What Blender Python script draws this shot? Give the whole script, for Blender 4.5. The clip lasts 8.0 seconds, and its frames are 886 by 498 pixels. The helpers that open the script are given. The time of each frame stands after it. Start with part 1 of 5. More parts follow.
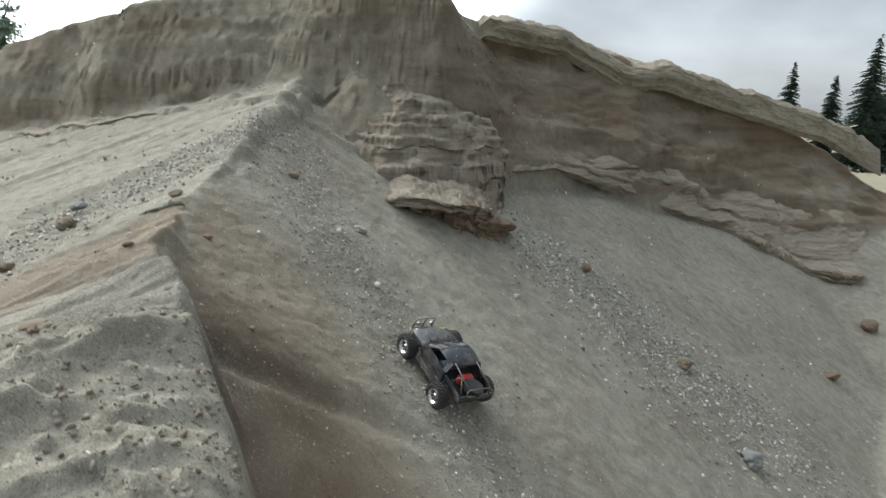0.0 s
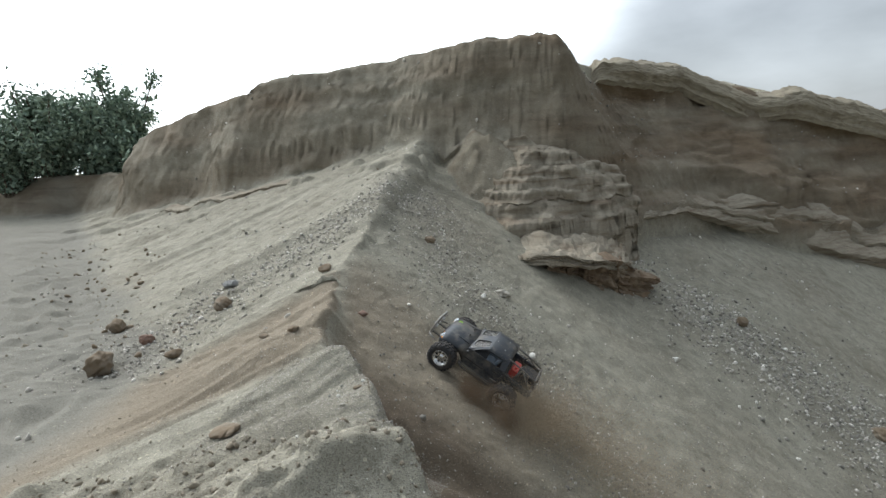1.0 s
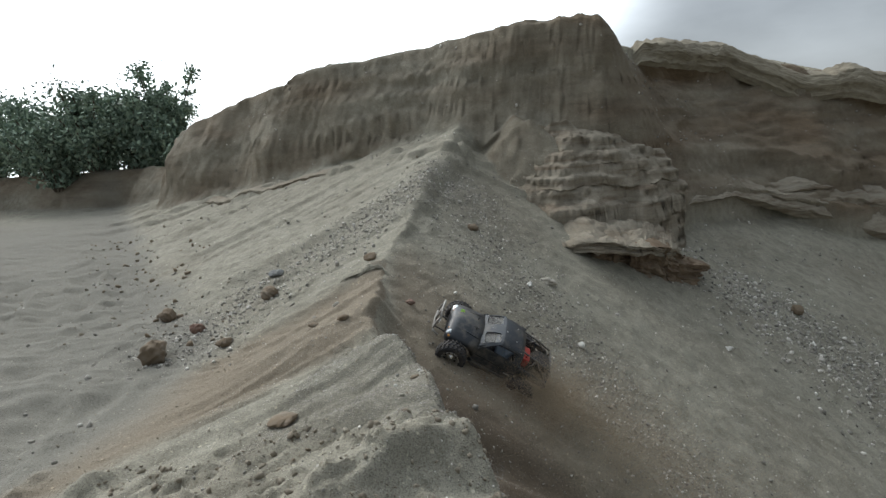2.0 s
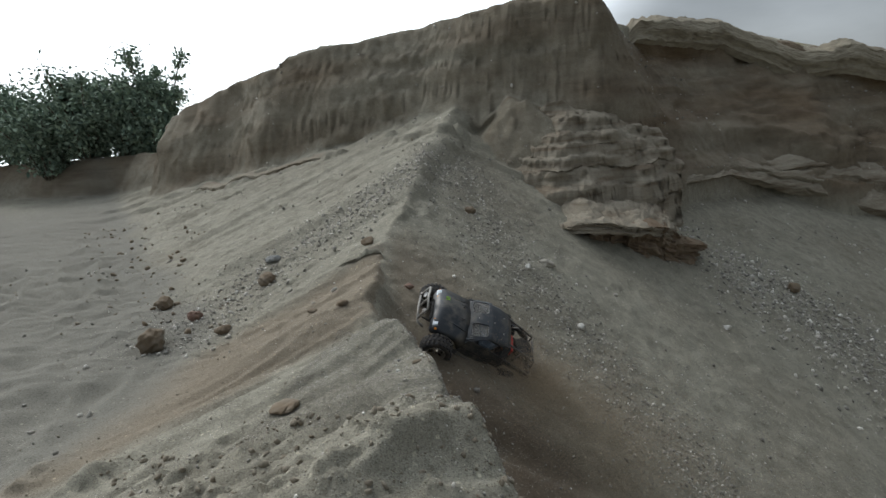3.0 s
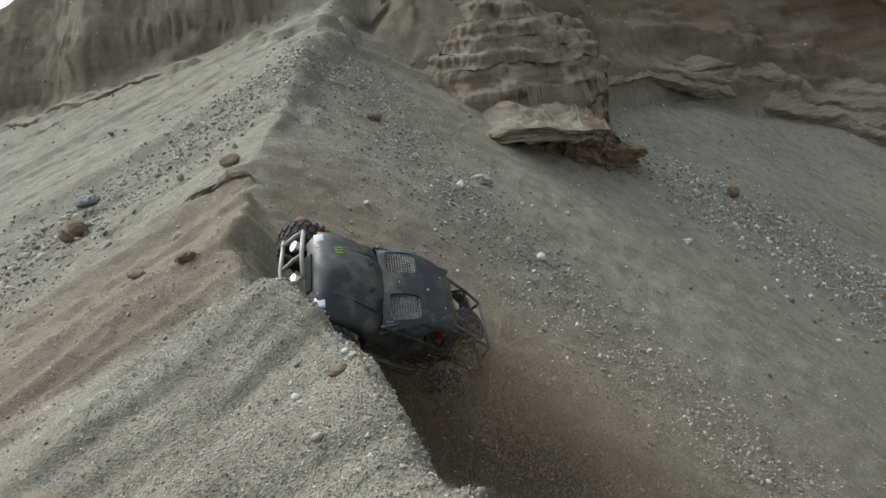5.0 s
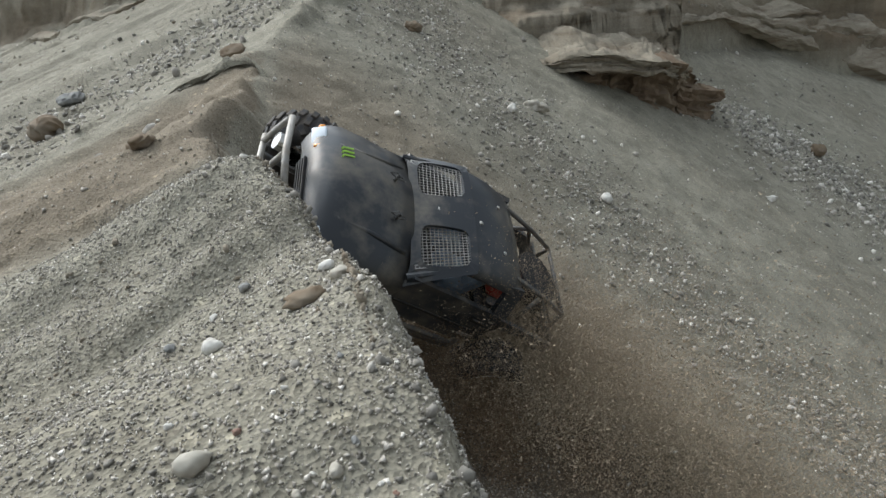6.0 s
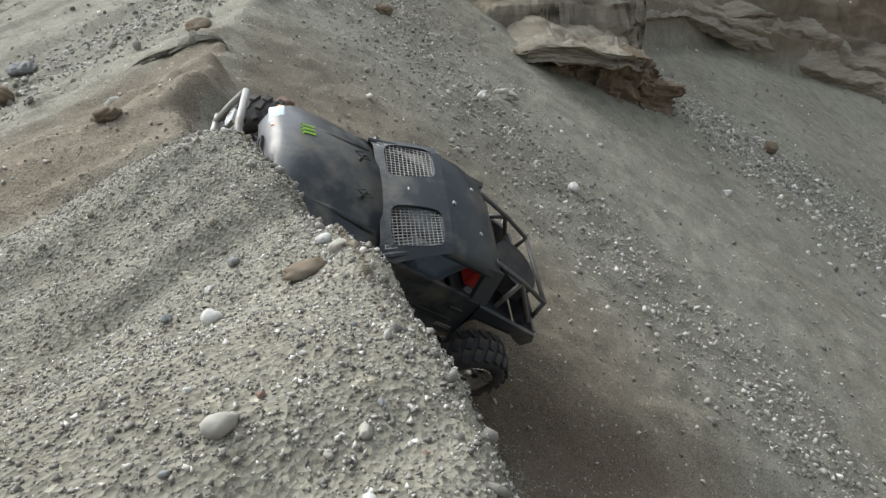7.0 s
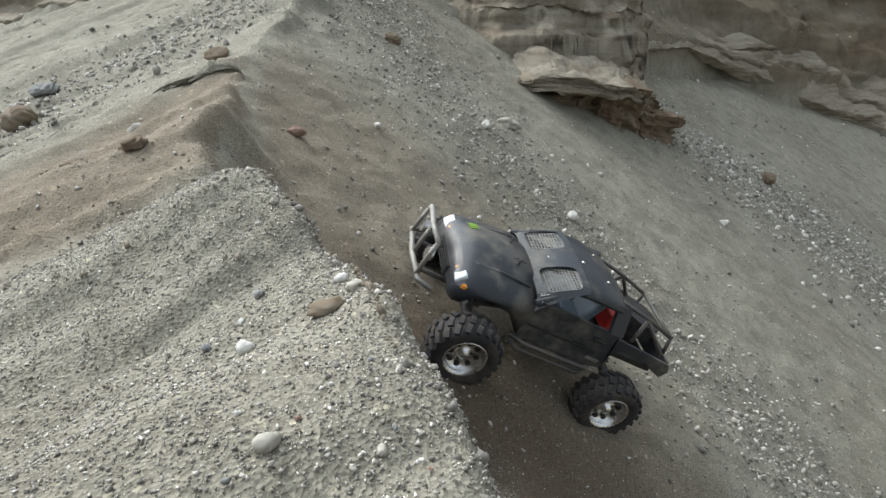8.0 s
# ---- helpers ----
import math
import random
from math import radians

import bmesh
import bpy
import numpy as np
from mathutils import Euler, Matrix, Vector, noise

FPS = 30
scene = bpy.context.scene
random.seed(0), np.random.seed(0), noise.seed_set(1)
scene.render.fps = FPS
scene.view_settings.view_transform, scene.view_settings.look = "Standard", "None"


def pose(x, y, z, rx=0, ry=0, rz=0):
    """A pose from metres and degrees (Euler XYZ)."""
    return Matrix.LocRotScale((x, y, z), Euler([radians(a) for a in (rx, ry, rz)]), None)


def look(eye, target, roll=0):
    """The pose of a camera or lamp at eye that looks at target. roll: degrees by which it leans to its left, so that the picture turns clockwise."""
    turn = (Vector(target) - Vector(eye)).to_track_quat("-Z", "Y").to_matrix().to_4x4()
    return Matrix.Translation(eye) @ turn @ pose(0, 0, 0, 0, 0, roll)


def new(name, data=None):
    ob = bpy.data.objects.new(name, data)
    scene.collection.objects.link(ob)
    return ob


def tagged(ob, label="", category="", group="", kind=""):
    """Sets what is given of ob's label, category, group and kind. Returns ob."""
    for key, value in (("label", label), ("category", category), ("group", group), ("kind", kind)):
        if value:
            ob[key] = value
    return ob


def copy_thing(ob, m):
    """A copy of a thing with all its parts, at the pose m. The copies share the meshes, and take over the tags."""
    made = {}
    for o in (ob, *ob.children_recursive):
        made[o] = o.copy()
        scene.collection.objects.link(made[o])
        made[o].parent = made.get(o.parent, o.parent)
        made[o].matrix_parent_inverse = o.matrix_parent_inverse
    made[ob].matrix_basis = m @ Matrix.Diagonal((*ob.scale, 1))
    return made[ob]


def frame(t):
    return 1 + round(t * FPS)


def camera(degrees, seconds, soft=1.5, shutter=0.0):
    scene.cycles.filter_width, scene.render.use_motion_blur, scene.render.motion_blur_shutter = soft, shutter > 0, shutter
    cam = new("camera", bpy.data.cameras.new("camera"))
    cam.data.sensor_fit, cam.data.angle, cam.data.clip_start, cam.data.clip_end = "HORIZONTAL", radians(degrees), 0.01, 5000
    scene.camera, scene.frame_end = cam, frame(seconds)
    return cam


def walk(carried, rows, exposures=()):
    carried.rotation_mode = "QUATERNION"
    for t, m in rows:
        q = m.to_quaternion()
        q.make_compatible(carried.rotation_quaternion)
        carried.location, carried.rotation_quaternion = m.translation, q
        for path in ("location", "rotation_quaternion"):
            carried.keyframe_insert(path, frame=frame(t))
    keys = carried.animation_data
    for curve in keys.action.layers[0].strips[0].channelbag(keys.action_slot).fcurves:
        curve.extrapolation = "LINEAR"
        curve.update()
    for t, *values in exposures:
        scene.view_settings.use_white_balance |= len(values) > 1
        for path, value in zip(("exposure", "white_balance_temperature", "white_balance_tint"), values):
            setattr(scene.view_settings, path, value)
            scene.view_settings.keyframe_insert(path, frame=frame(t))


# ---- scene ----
SECONDS = 8.0
cam = camera(76.0, SECONDS, 1.4, 0.12)
# seconds, eye x y z, then the turn about x, y, z in degrees
PATH = [
    (0.0, 0.037, 0.033, 0.942, 75.70, -1.88, 1.58),
    (0.5, -0.227, 0.262, 1.010, 81.17, 1.54, 5.74),
    (1.0, -0.368, 0.281, 1.007, 80.47, 2.58, 10.13),
    (1.5, -0.433, 0.304, 1.002, 79.69, 3.24, 11.78),
    (2.8, -0.477, 0.330, 0.975, 79.2, 3.91, 14.9),
    (3.0, -0.482, 0.338, 0.989, 77.81, 4.40, 12.62),
    (3.5, -0.488, 0.484, 0.899, 73.38, -0.01, 7.08),
    (4.0, -0.709, 0.735, 0.888, 71.59, 0.27, 2.38),
    (4.2, -0.775, 0.803, 0.897, 71.66, 0.33, 2.59),
    (5.3, -0.781, 1.391, 0.587, 70.19, 7.25, 0.38),
    (5.5, -0.780, 1.448, 0.546, 70.90, 4.61, 3.22),
    (6.0, -0.849, 1.625, 0.444, 66.71, 3.83, 5.11),
    (6.5, -0.873, 1.641, 0.417, 65.15, 2.21, 4.94),
    (7.0, -0.878, 1.617, 0.437, 65.41, 1.29, 1.90),
    (7.5, -0.883, 1.595, 0.463, 67.64, -0.25, 2.81),
    (8.0, -0.878, 1.570, 0.480, 67.29, 0.02, 2.59),
]
walk(cam, [(t, pose(x, y, z, a, b, c)) for t, x, y, z, a, b, c in PATH],
     [(0.0, 0.62), (0.5, 0.60), (1.0, 0.48), (1.5, 0.30), (3.0, -0.22), (4.0, -0.18), (5.5, 0.34), (6.5, 0.37), (7.0, 0.48), (8.0, 0.64)])

# ---- light ----
SUN_HEIGHT, SUN_TURN = 40.0, -52.0      # degrees above the horizon; turn from +y towards +x
world = bpy.data.worlds.new("sky")
scene.world = world
world.use_nodes = True
wn, wl = world.node_tree.nodes, world.node_tree.links
wn.clear()
sky = wn.new("ShaderNodeTexSky")
sky.sky_type, sky.sun_disc = "NISHITA", False
sky.sun_elevation, sky.sun_rotation = radians(SUN_HEIGHT), radians(SUN_TURN)
sky.air_density, sky.dust_density = 1.0, 3.0
ground_dir = wn.new("ShaderNodeTexCoord")
cloud = wn.new("ShaderNodeTexNoise")
cloud.inputs["Scale"].default_value, cloud.inputs["Detail"].default_value = 2.2, 6.0
cloud_map = wn.new("ShaderNodeMapping")
cloud_map.inputs["Scale"].default_value = (1, 1, 2.6)
wl.new(ground_dir.outputs["Generated"], cloud_map.inputs["Vector"])
wl.new(cloud_map.outputs["Vector"], cloud.inputs["Vector"])
toward = wn.new("ShaderNodeVectorMath")
toward.operation = "DOT_PRODUCT"
sx, sy = math.sin(radians(SUN_TURN)), math.cos(radians(SUN_TURN))
toward.inputs[1].default_value = (sx * 0.86, sy * 0.86, 0.5)
wl.new(ground_dir.outputs["Generated"], toward.inputs[0])
bright = wn.new("ShaderNodeMapRange")
bright.interpolation_type = "SMOOTHERSTEP"
for k, v in (("From Min", 0.46), ("From Max", 0.72), ("To Min", 3.9), ("To Max", 22.5)):
    bright.inputs[k].default_value = v
wl.new(toward.outputs["Value"], bright.inputs["Value"])
shade = wn.new("ShaderNodeMapRange")
for k, v in (("From Min", 0.35), ("From Max", 0.65), ("To Min", 0.68), ("To Max", 1.3)):
    shade.inputs[k].default_value = v
wl.new(cloud.outputs["Fac"], shade.inputs["Value"])
level = wn.new("ShaderNodeMath")
level.operation = "MULTIPLY"
wl.new(bright.outputs["Result"], level.inputs[0])
wl.new(shade.outputs["Result"], level.inputs[1])
tint = wn.new("ShaderNodeVectorMath")
tint.operation = "SCALE"
tint.inputs[0].default_value = (0.89, 0.975, 1.045)
wl.new(level.outputs["Value"], tint.inputs["Scale"])
veil = wn.new("ShaderNodeMix")
veil.data_type = "RGBA"
veil.inputs["Factor"].default_value = 0.82
wl.new(sky.outputs["Color"], veil.inputs["A"])
wl.new(tint.outputs["Vector"], veil.inputs["B"])
back = wn.new("ShaderNodeBackground")
back.inputs["Strength"].default_value = 0.112
wout = wn.new("ShaderNodeOutputWorld")
wl.new(veil.outputs["Result"], back.inputs["Color"])
wl.new(back.outputs["Background"], wout.inputs["Surface"])

sun = new("sun", bpy.data.lights.new("sun", "SUN"))
sun.data.energy, sun.data.angle, sun.data.color = 1.5, radians(24), (1.0, 0.96, 0.90)
sun.matrix_world = look((0, 0, 0), (-sx * math.cos(radians(SUN_HEIGHT)), -sy * math.cos(radians(SUN_HEIGHT)), -math.sin(radians(SUN_HEIGHT))))


# ---- materials ----
def material(name, rough=0.9, metal=0.0):
    m = bpy.data.materials.new(name)
    m.use_nodes = True
    n, l = m.node_tree.nodes, m.node_tree.links
    b = n["Principled BSDF"]
    b.inputs["Roughness"].default_value, b.inputs["Metallic"].default_value = rough, metal
    b.inputs["Specular IOR Level"].default_value = 0.25
    return m, n, l, b


def tex(n, l, scale, detail=4.0, rough=0.6, coords=None, kind="ShaderNodeTexNoise"):
    t = n.new(kind)
    t.inputs["Scale"].default_value = scale
    if kind == "ShaderNodeTexNoise":
        t.inputs["Detail"].default_value, t.inputs["Roughness"].default_value = detail, rough
    if coords:
        l.new(coords, t.inputs["Vector"])
    return t


def ramp(n, l, source, stops):
    r = n.new("ShaderNodeValToRGB")
    while len(r.color_ramp.elements) < len(stops):
        r.color_ramp.elements.new(0.5)
    for e, (p, c) in zip(r.color_ramp.elements, stops):
        e.position, e.color = p, (*c, 1)
    l.new(source, r.inputs["Fac"])
    return r.outputs["Color"]


def mix(n, l, fac, a, b, blend="MIX"):
    m = n.new("ShaderNodeMix")
    m.data_type, m.blend_type = "RGBA", blend
    for s, v in (("Factor", fac), ("A", a), ("B", b)):
        if isinstance(v, (int, float)):
            m.inputs[s].default_value = v
        elif isinstance(v, tuple):
            m.inputs[s].default_value = (*v, 1)
        else:
            l.new(v, m.inputs[s])
    return m.outputs["Result"]


def bump(n, l, b, height, strength, dist):
    u = n.new("ShaderNodeBump")
    u.inputs["Strength"].default_value, u.inputs["Distance"].default_value = strength, dist
    l.new(height, u.inputs["Height"])
    l.new(u.outputs["Normal"], b.inputs["Normal"])


def sand_material():
    m, n, l, b = material("gravel_sand", 0.95)
    co = n.new("ShaderNodeTexCoord").outputs["Object"]
    big = tex(n, l, 0.9, 5, 0.6, co).outputs["Fac"]
    mid = tex(n, l, 9, 5, 0.65, co).outputs["Fac"]
    fine = tex(n, l, 160, 3, 0.7, co).outputs["Fac"]
    base = ramp(n, l, big, [(0.3, (0.216, 0.202, 0.164)), (0.55, (0.263, 0.254, 0.212)), (0.75, (0.287, 0.273, 0.226))])
    spots = ramp(n, l, mid, [(0.3, (0.72, 0.70, 0.67)), (0.6, (1.06, 1.05, 1.03))])
    col = mix(n, l, 1.0, base, spots, "MULTIPLY")
    # worn brown sand, laid into the mesh where the slope was churned
    att = n.new("ShaderNodeAttribute")
    att.attribute_name = "brown"
    col = mix(n, l, att.outputs["Fac"], col, (0.200, 0.168, 0.126))
    dark = n.new("ShaderNodeAttribute")
    dark.attribute_name = "loam"
    col = mix(n, l, dark.outputs["Fac"], col, (0.150, 0.116, 0.082))
    # the damp tone holds both wet dug sand and the shade over it
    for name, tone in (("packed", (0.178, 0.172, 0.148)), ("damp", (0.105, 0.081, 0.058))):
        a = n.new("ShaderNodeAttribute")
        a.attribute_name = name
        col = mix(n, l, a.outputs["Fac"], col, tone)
    grass = n.new("ShaderNodeAttribute")
    grass.attribute_name = "dry_grass"
    col = mix(n, l, grass.outputs["Fac"], col, (0.235, 0.215, 0.14))
    band_map = n.new("ShaderNodeMapping")
    band_map.inputs["Scale"].default_value = (0.6, 0.6, 4.5)
    l.new(co, band_map.inputs["Vector"])
    band = tex(n, l, 1.6, 5, 0.6, band_map.outputs["Vector"]).outputs["Fac"]
    bands = ramp(n, l, band, [(0.3, (0.62, 0.57, 0.52)), (0.48, (0.95, 0.93, 0.9)), (0.58, (1.1, 1.08, 1.04)), (0.72, (0.8, 0.76, 0.70))])
    col = mix(n, l, dark.outputs["Fac"], col, mix(n, l, 1.0, col, bands, "MULTIPLY"))
    speck = n.new("ShaderNodeTexVoronoi")
    speck.inputs["Scale"].default_value = 62
    l.new(co, speck.inputs["Vector"])
    scol = ramp(n, l, speck.outputs["Color"], [(0.0, (0.62, 0.60, 0.57)), (0.22, (0.95, 0.94, 0.93)), (0.78, (1.03, 1.03, 1.02)), (0.95, (1.75, 1.72, 1.65))])
    near_speck = ramp(n, l, speck.outputs["Distance"], [(0.28, (1, 1, 1)), (0.45, (0, 0, 0))])
    col = mix(n, l, near_speck, col, mix(n, l, 1.0, col, scol, "MULTIPLY"))
    # single grains
    grain = n.new("ShaderNodeTexVoronoi")
    grain.inputs["Scale"].default_value = 310
    l.new(co, grain.inputs["Vector"])
    gcol = ramp(n, l, grain.outputs["Color"], [(0.0, (0.34, 0.32, 0.30)), (0.45, (0.98, 0.97, 0.95)), (0.88, (1.15, 1.13, 1.1)), (1.0, (2.3, 2.25, 2.1))])
    col = mix(n, l, 0.75, col, mix(n, l, 1.0, col, gcol, "MULTIPLY"))
    l.new(col, b.inputs["Base Color"])
    h = mix(n, l, 0.5, fine, grain.outputs["Distance"])
    bump(n, l, b, h, 0.55, 0.006)
    return m


SAND = sand_material()


# ---- the land ----
def vnoise(x, y, seed):
    """Smooth noise, about -1 to 1."""
    rng = np.random.RandomState(seed)
    g = rng.rand(256, 256)
    xi, yi = np.floor(x).astype(int), np.floor(y).astype(int)
    fx, fy = x - xi, y - yi
    fx, fy = fx * fx * (3 - 2 * fx), fy * fy * (3 - 2 * fy)
    a, b = g[xi % 256, yi % 256], g[(xi + 1) % 256, yi % 256]
    c, d = g[xi % 256, (yi + 1) % 256], g[(xi + 1) % 256, (yi + 1) % 256]
    return ((a * (1 - fx) + b * fx) * (1 - fy) + (c * (1 - fx) + d * fx) * fy) * 2 - 1


def fbm(x, y, seed, octaves=4, gain=0.5):
    z, amp = 0.0, 1.0
    for i in range(octaves):
        z = z + amp * vnoise(x * 2 ** i + 17.3 * i, y * 2 ** i + 5.1 * i, seed + i)
        amp *= gain
    return z


def step(a, b, v):
    t = np.clip((v - a) / (b - a), 0, 1)
    return t * t * (3 - 2 * t)


def smooth_max(a, b, k):
    h = np.clip(0.5 + 0.5 * (a - b) / k, 0, 1)
    return b + (a - b) * h + k * h * (1 - h)


def terrace(z, h):
    """Heights drawn together into flat treads and steep risers."""
    q = z / h
    f = q - np.floor(q)
    return (np.floor(q) + f ** 3 / (f ** 3 + (1 - f) ** 3)) * h


def smooth_min(a, b, k):
    return -smooth_max(-a, -b, k)


# foot of the spoil heap on its floor side, and foot and top of the cut bank
FOOT_X = [-2.5, -2.3, -2.2, -2.28, -2.42, -3.3, -4.6, -7.0, -20.0, -60.0]
FOOT_Y = [-6.0, 0.5, 2.1, 2.46, 2.88, 3.65, 5.0, 7.4, 21.0, 63.0]
BANK = [(-70, 18, 0.9), (-30, 14, 0.9), (-16, 12.5, 0.88), (-11, 11.5, 0.88), (-8.6, 10.4, 0.95), (-8.1, 9.4, 1.45), (-7.5, 8.6, 1.52), (-6.4, 8.1, 1.72), (-5.7, 7.85, 1.87),
        (-4.45, 7.30, 1.97), (-4.25, 7.2, 2.11), (-2.6, 6.75, 2.17), (-1.4, 6.45, 2.25), (-0.6, 6.35, 2.28), (-0.1, 6.35, 2.28), (0.35, 6.8, 2.30),
        (0.8, 7.4, 2.36), (1.4, 8.1, 2.36), (2.2, 8.7, 2.27), (3.1, 9.1, 2.12), (3.9, 9.7, 1.98), (4.7, 10.1, 1.75), (5.7, 10.4, 1.35),
        (7.2, 10.8, 0.95), (9.4, 11.2, -0.5), (14, 13, -2.0), (40, 20, -2.6)]
CREST = [(-6.0, -0.24), (0.3, -0.22), (0.9, -0.30), (1.16, -0.42), (1.4, -0.565), (1.6, -0.715), (1.72, -0.822), (1.82, -0.874), (1.9, -0.916), (2.0, -0.954), (2.1, -0.994), (2.2, -1.055), (2.3, -1.15), (2.4, -1.24), (2.7, -1.41), (3.1, -1.53), (3.57, -1.63), (60, -1.64)]


def foot_distance(x, y):
    """How far uphill of the heap's foot a place lies."""
    best = np.full(x.shape, 1e9)
    sign = np.ones(x.shape)
    for x0, y0, x1, y1 in zip(FOOT_X, FOOT_Y, FOOT_X[1:], FOOT_Y[1:]):
        dx, dy = x1 - x0, y1 - y0
        t = np.clip(((x - x0) * dx + (y - y0) * dy) / (dx * dx + dy * dy), 0, 1)
        d = np.hypot(x - x0 - t * dx, y - y0 - t * dy)
        side = np.where((x - x0) * dy - (y - y0) * dx > 0, 1.0, -1.0)
        nearer = d < best
        best, sign = np.where(nearer, d, best), np.where(nearer, side, sign)
    return best * sign


def right_slope(x, y):
    u, v = np.clip(x - 0.3, -4, 6), np.clip(y - 5.0, -4, 6)
    return -0.394 - 0.548 * u + 0.229 * v - 0.004 * u * u + 0.03 * u * v + 0.005 * v * v


def land(x, y):
    """Height of the ground, and how brown, loamy and grassy it is."""
    x, y = np.broadcast_arrays(np.asarray(x, float), np.asarray(y, float))
    bx = [b[0] for b in BANK]
    wob = 0.15 * fbm(x * 0.9, y * 0.5, 3, 3)
    yb = np.interp(x, bx, [b[1] for b in BANK])
    zt = np.interp(x, bx, [b[2] for b in BANK]) + 0.035 * fbm(x * 2.2, np.minimum(y, yb + 0.8) * 0.8, 21)
    grad = (np.interp(x + 0.15, bx, [b[1] for b in BANK]) - np.interp(x - 0.15, bx, [b[1] for b in BANK])) / 0.3
    s = (y - yb) / np.sqrt(1 + np.minimum(np.abs(grad), 3.0) ** 2) + wob
    right = step(-0.3, 0.7, x)
    d = foot_distance(x, y)
    gul = np.clip(d, 0, 1) * 0.02 * fbm((x + y) * 0.7 + 3, (y - x) * 0.1, 31) + np.clip(d * 2, 0, 1) * 0.034 * fbm((x - y) * 3.6, (x + y) * 0.22, 33, 3)
    sl = 0.19 + 0.13 * step(2.2, 3.4, y)
    top = np.interp(y, [-6, 0.5, 1.6, 2.0, 2.4, 2.9], [1.25, 1.3, 1.36, 1.38, 1.5, 9.0]) + 0.06 * vnoise(y * 2.3, y * 0, 35)
    up = np.clip(d, -0.5, top)
    rib = step(2.75, 2.3, y) * np.clip(d * 1.5, 0, 1)
    gul = gul + rib * (0.030 * (0.38 - np.abs(fbm((0.64 * y - 0.77 * x) * 7.0, (0.64 * x + 0.77 * y) * 0.8, 37, 3, 0.5))) + 0.003 * fbm(x * 12, y * 12, 39, 4, 0.6))
    left = sl * up + 0.018 * np.clip(up, 0, 9) ** 2 - 0.30 * np.clip(d - top, 0, 9) + gul
    left = left + 0.055 * np.exp(-((x + 1.18) ** 2 + (y - 2.26) ** 2) / 0.14 ** 2) + 0.014 * np.exp(-((x + 1.02) ** 2 + (y - 2.08) ** 2) / 0.10 ** 2) - 0.030 * np.exp(-((x + 0.82) ** 2 + (y - 1.71) ** 2) / 0.11 ** 2)
    rs = right_slope(x, y) + 0.03 * fbm(x * 0.9, y * 0.9, 41) + 0.004 * fbm((x * 0.4 + y) * 6, (x - 0.4 * y) * 0.9, 43, 3)
    cx = np.interp(y, [c[0] for c in CREST], [c[1] for c in CREST]) + (0.035 - 0.025 * step(1.3, 1.5, y) * step(2.7, 2.5, y)) * fbm(y * 3.1, y * 0 + 2, 51, 3)
    ridge = np.abs(vnoise((0.53 * y - 0.85 * x) * 15 + 0.9 * vnoise(x * 4, y * 4, 38), (0.85 * y + 0.53 * x) * 1.3, 36))
    left = left + step(2.75, 2.3, y) * step(0.04, 0.22, cx - x) * np.clip(d * 3, 0, 1) * (0.036 - 0.022 * step(1.55, 1.75, y)) * (0.33 - ridge)
    # the spur's shoulder is rounded towards its broken edge
    left = left - 0.035 * (np.clip(0.18 - (cx - x), 0, 0.18) / 0.18) ** 2 * step(1.6, 1.8, y) * step(2.0, 1.88, y)
    left = left - 0.06 * (np.clip(0.20 - (cx - x), 0, 0.20) / 0.20) ** 1.6 * step(1.62, 1.45, y)
    cr = left - (x - cx) * (2.1 + 1.5 * step(2.6, 2.3, y) + 0.6 * vnoise(y * 2.5, x * 0, 55)) - 0.01 + (0.035 - 0.012 * step(2.6, 2.3, y)) * fbm(x * 9, y * 9, 57, 3)
    rut = np.exp(-((y - 2.33 - 0.25 * (x + 1.0)) / 0.09) ** 2) * step(-1.30, -1.05, x) * step(0.2, -0.5, x)
    rs = rs - 0.07 * rut
    rt = smooth_max(rs, cr, 0.03)
    z = smooth_min(left, rt, 0.03 + 0.30 * step(3.9, 5.6, y))
    floor = -0.03 + 0.03 * fbm(x * 1.1, y * 1.1, 61) + 0.012 * fbm(x * 5, y * 5, 63, 3)
    z = np.where(x < cx, smooth_max(z, floor, 0.06), z)
    z = np.maximum(z, -2.7 + 0.03 * fbm(x, y, 65))
    # the cut bank
    rise_l = np.interp(s, [0, 0.04, 0.10, 0.16, 0.34, 0.44, 0.60, 0.72, 40], [0, 0.05, 0.10, 0.30, 0.62, 0.72, 0.97, 1.0, 1.0])
    rise_r = np.interp(s, [0, 0.05, 0.32, 0.40, 0.75, 1.45, 1.55, 1.75, 2.9, 40], [0, 0.14, 0.18, 0.30, 0.36, 0.66, 0.82, 0.88, 1.0, 1.0])
    rise = rise_l * (1 - right) + rise_r * right
    zb = z + 0
    height = np.maximum(zt - zb, 0.05)
    zz = zb + height * rise
    on_face = step(0.0, 0.06, s) * (1 - step(0.75 + 1.0 * right, 0.95 + 1.0 * right, s))
    bumps = fbm(x * 3.2, y * 3.2, 75, 5, 0.6)
    shift = 0.05 * x * right + 0.16 * fbm(x * 1.1, y * 0.9, 71, 4, 0.6) + 0.02 * fbm(x * 6, y * 6, 73, 3)
    zz = zz + on_face * 0.03 * bumps * np.clip((1 - rise) * rise * 4, 0, 1)
    stepped = terrace(zz + shift, 0.27 - 0.06 * right) - shift
    zz = zz + on_face * (0.25 * (1 - right) * step(0.55, 0.3, rise) + 0.40 + 0.45 * right * step(0.45, 0.3, rise)) * np.clip(0.6 + 0.9 * fbm(x * 0.9, y * 0.9, 77, 3), 0.0, 1.0) * (stepped - zz)
    z = np.where(s > 0, zz, z)
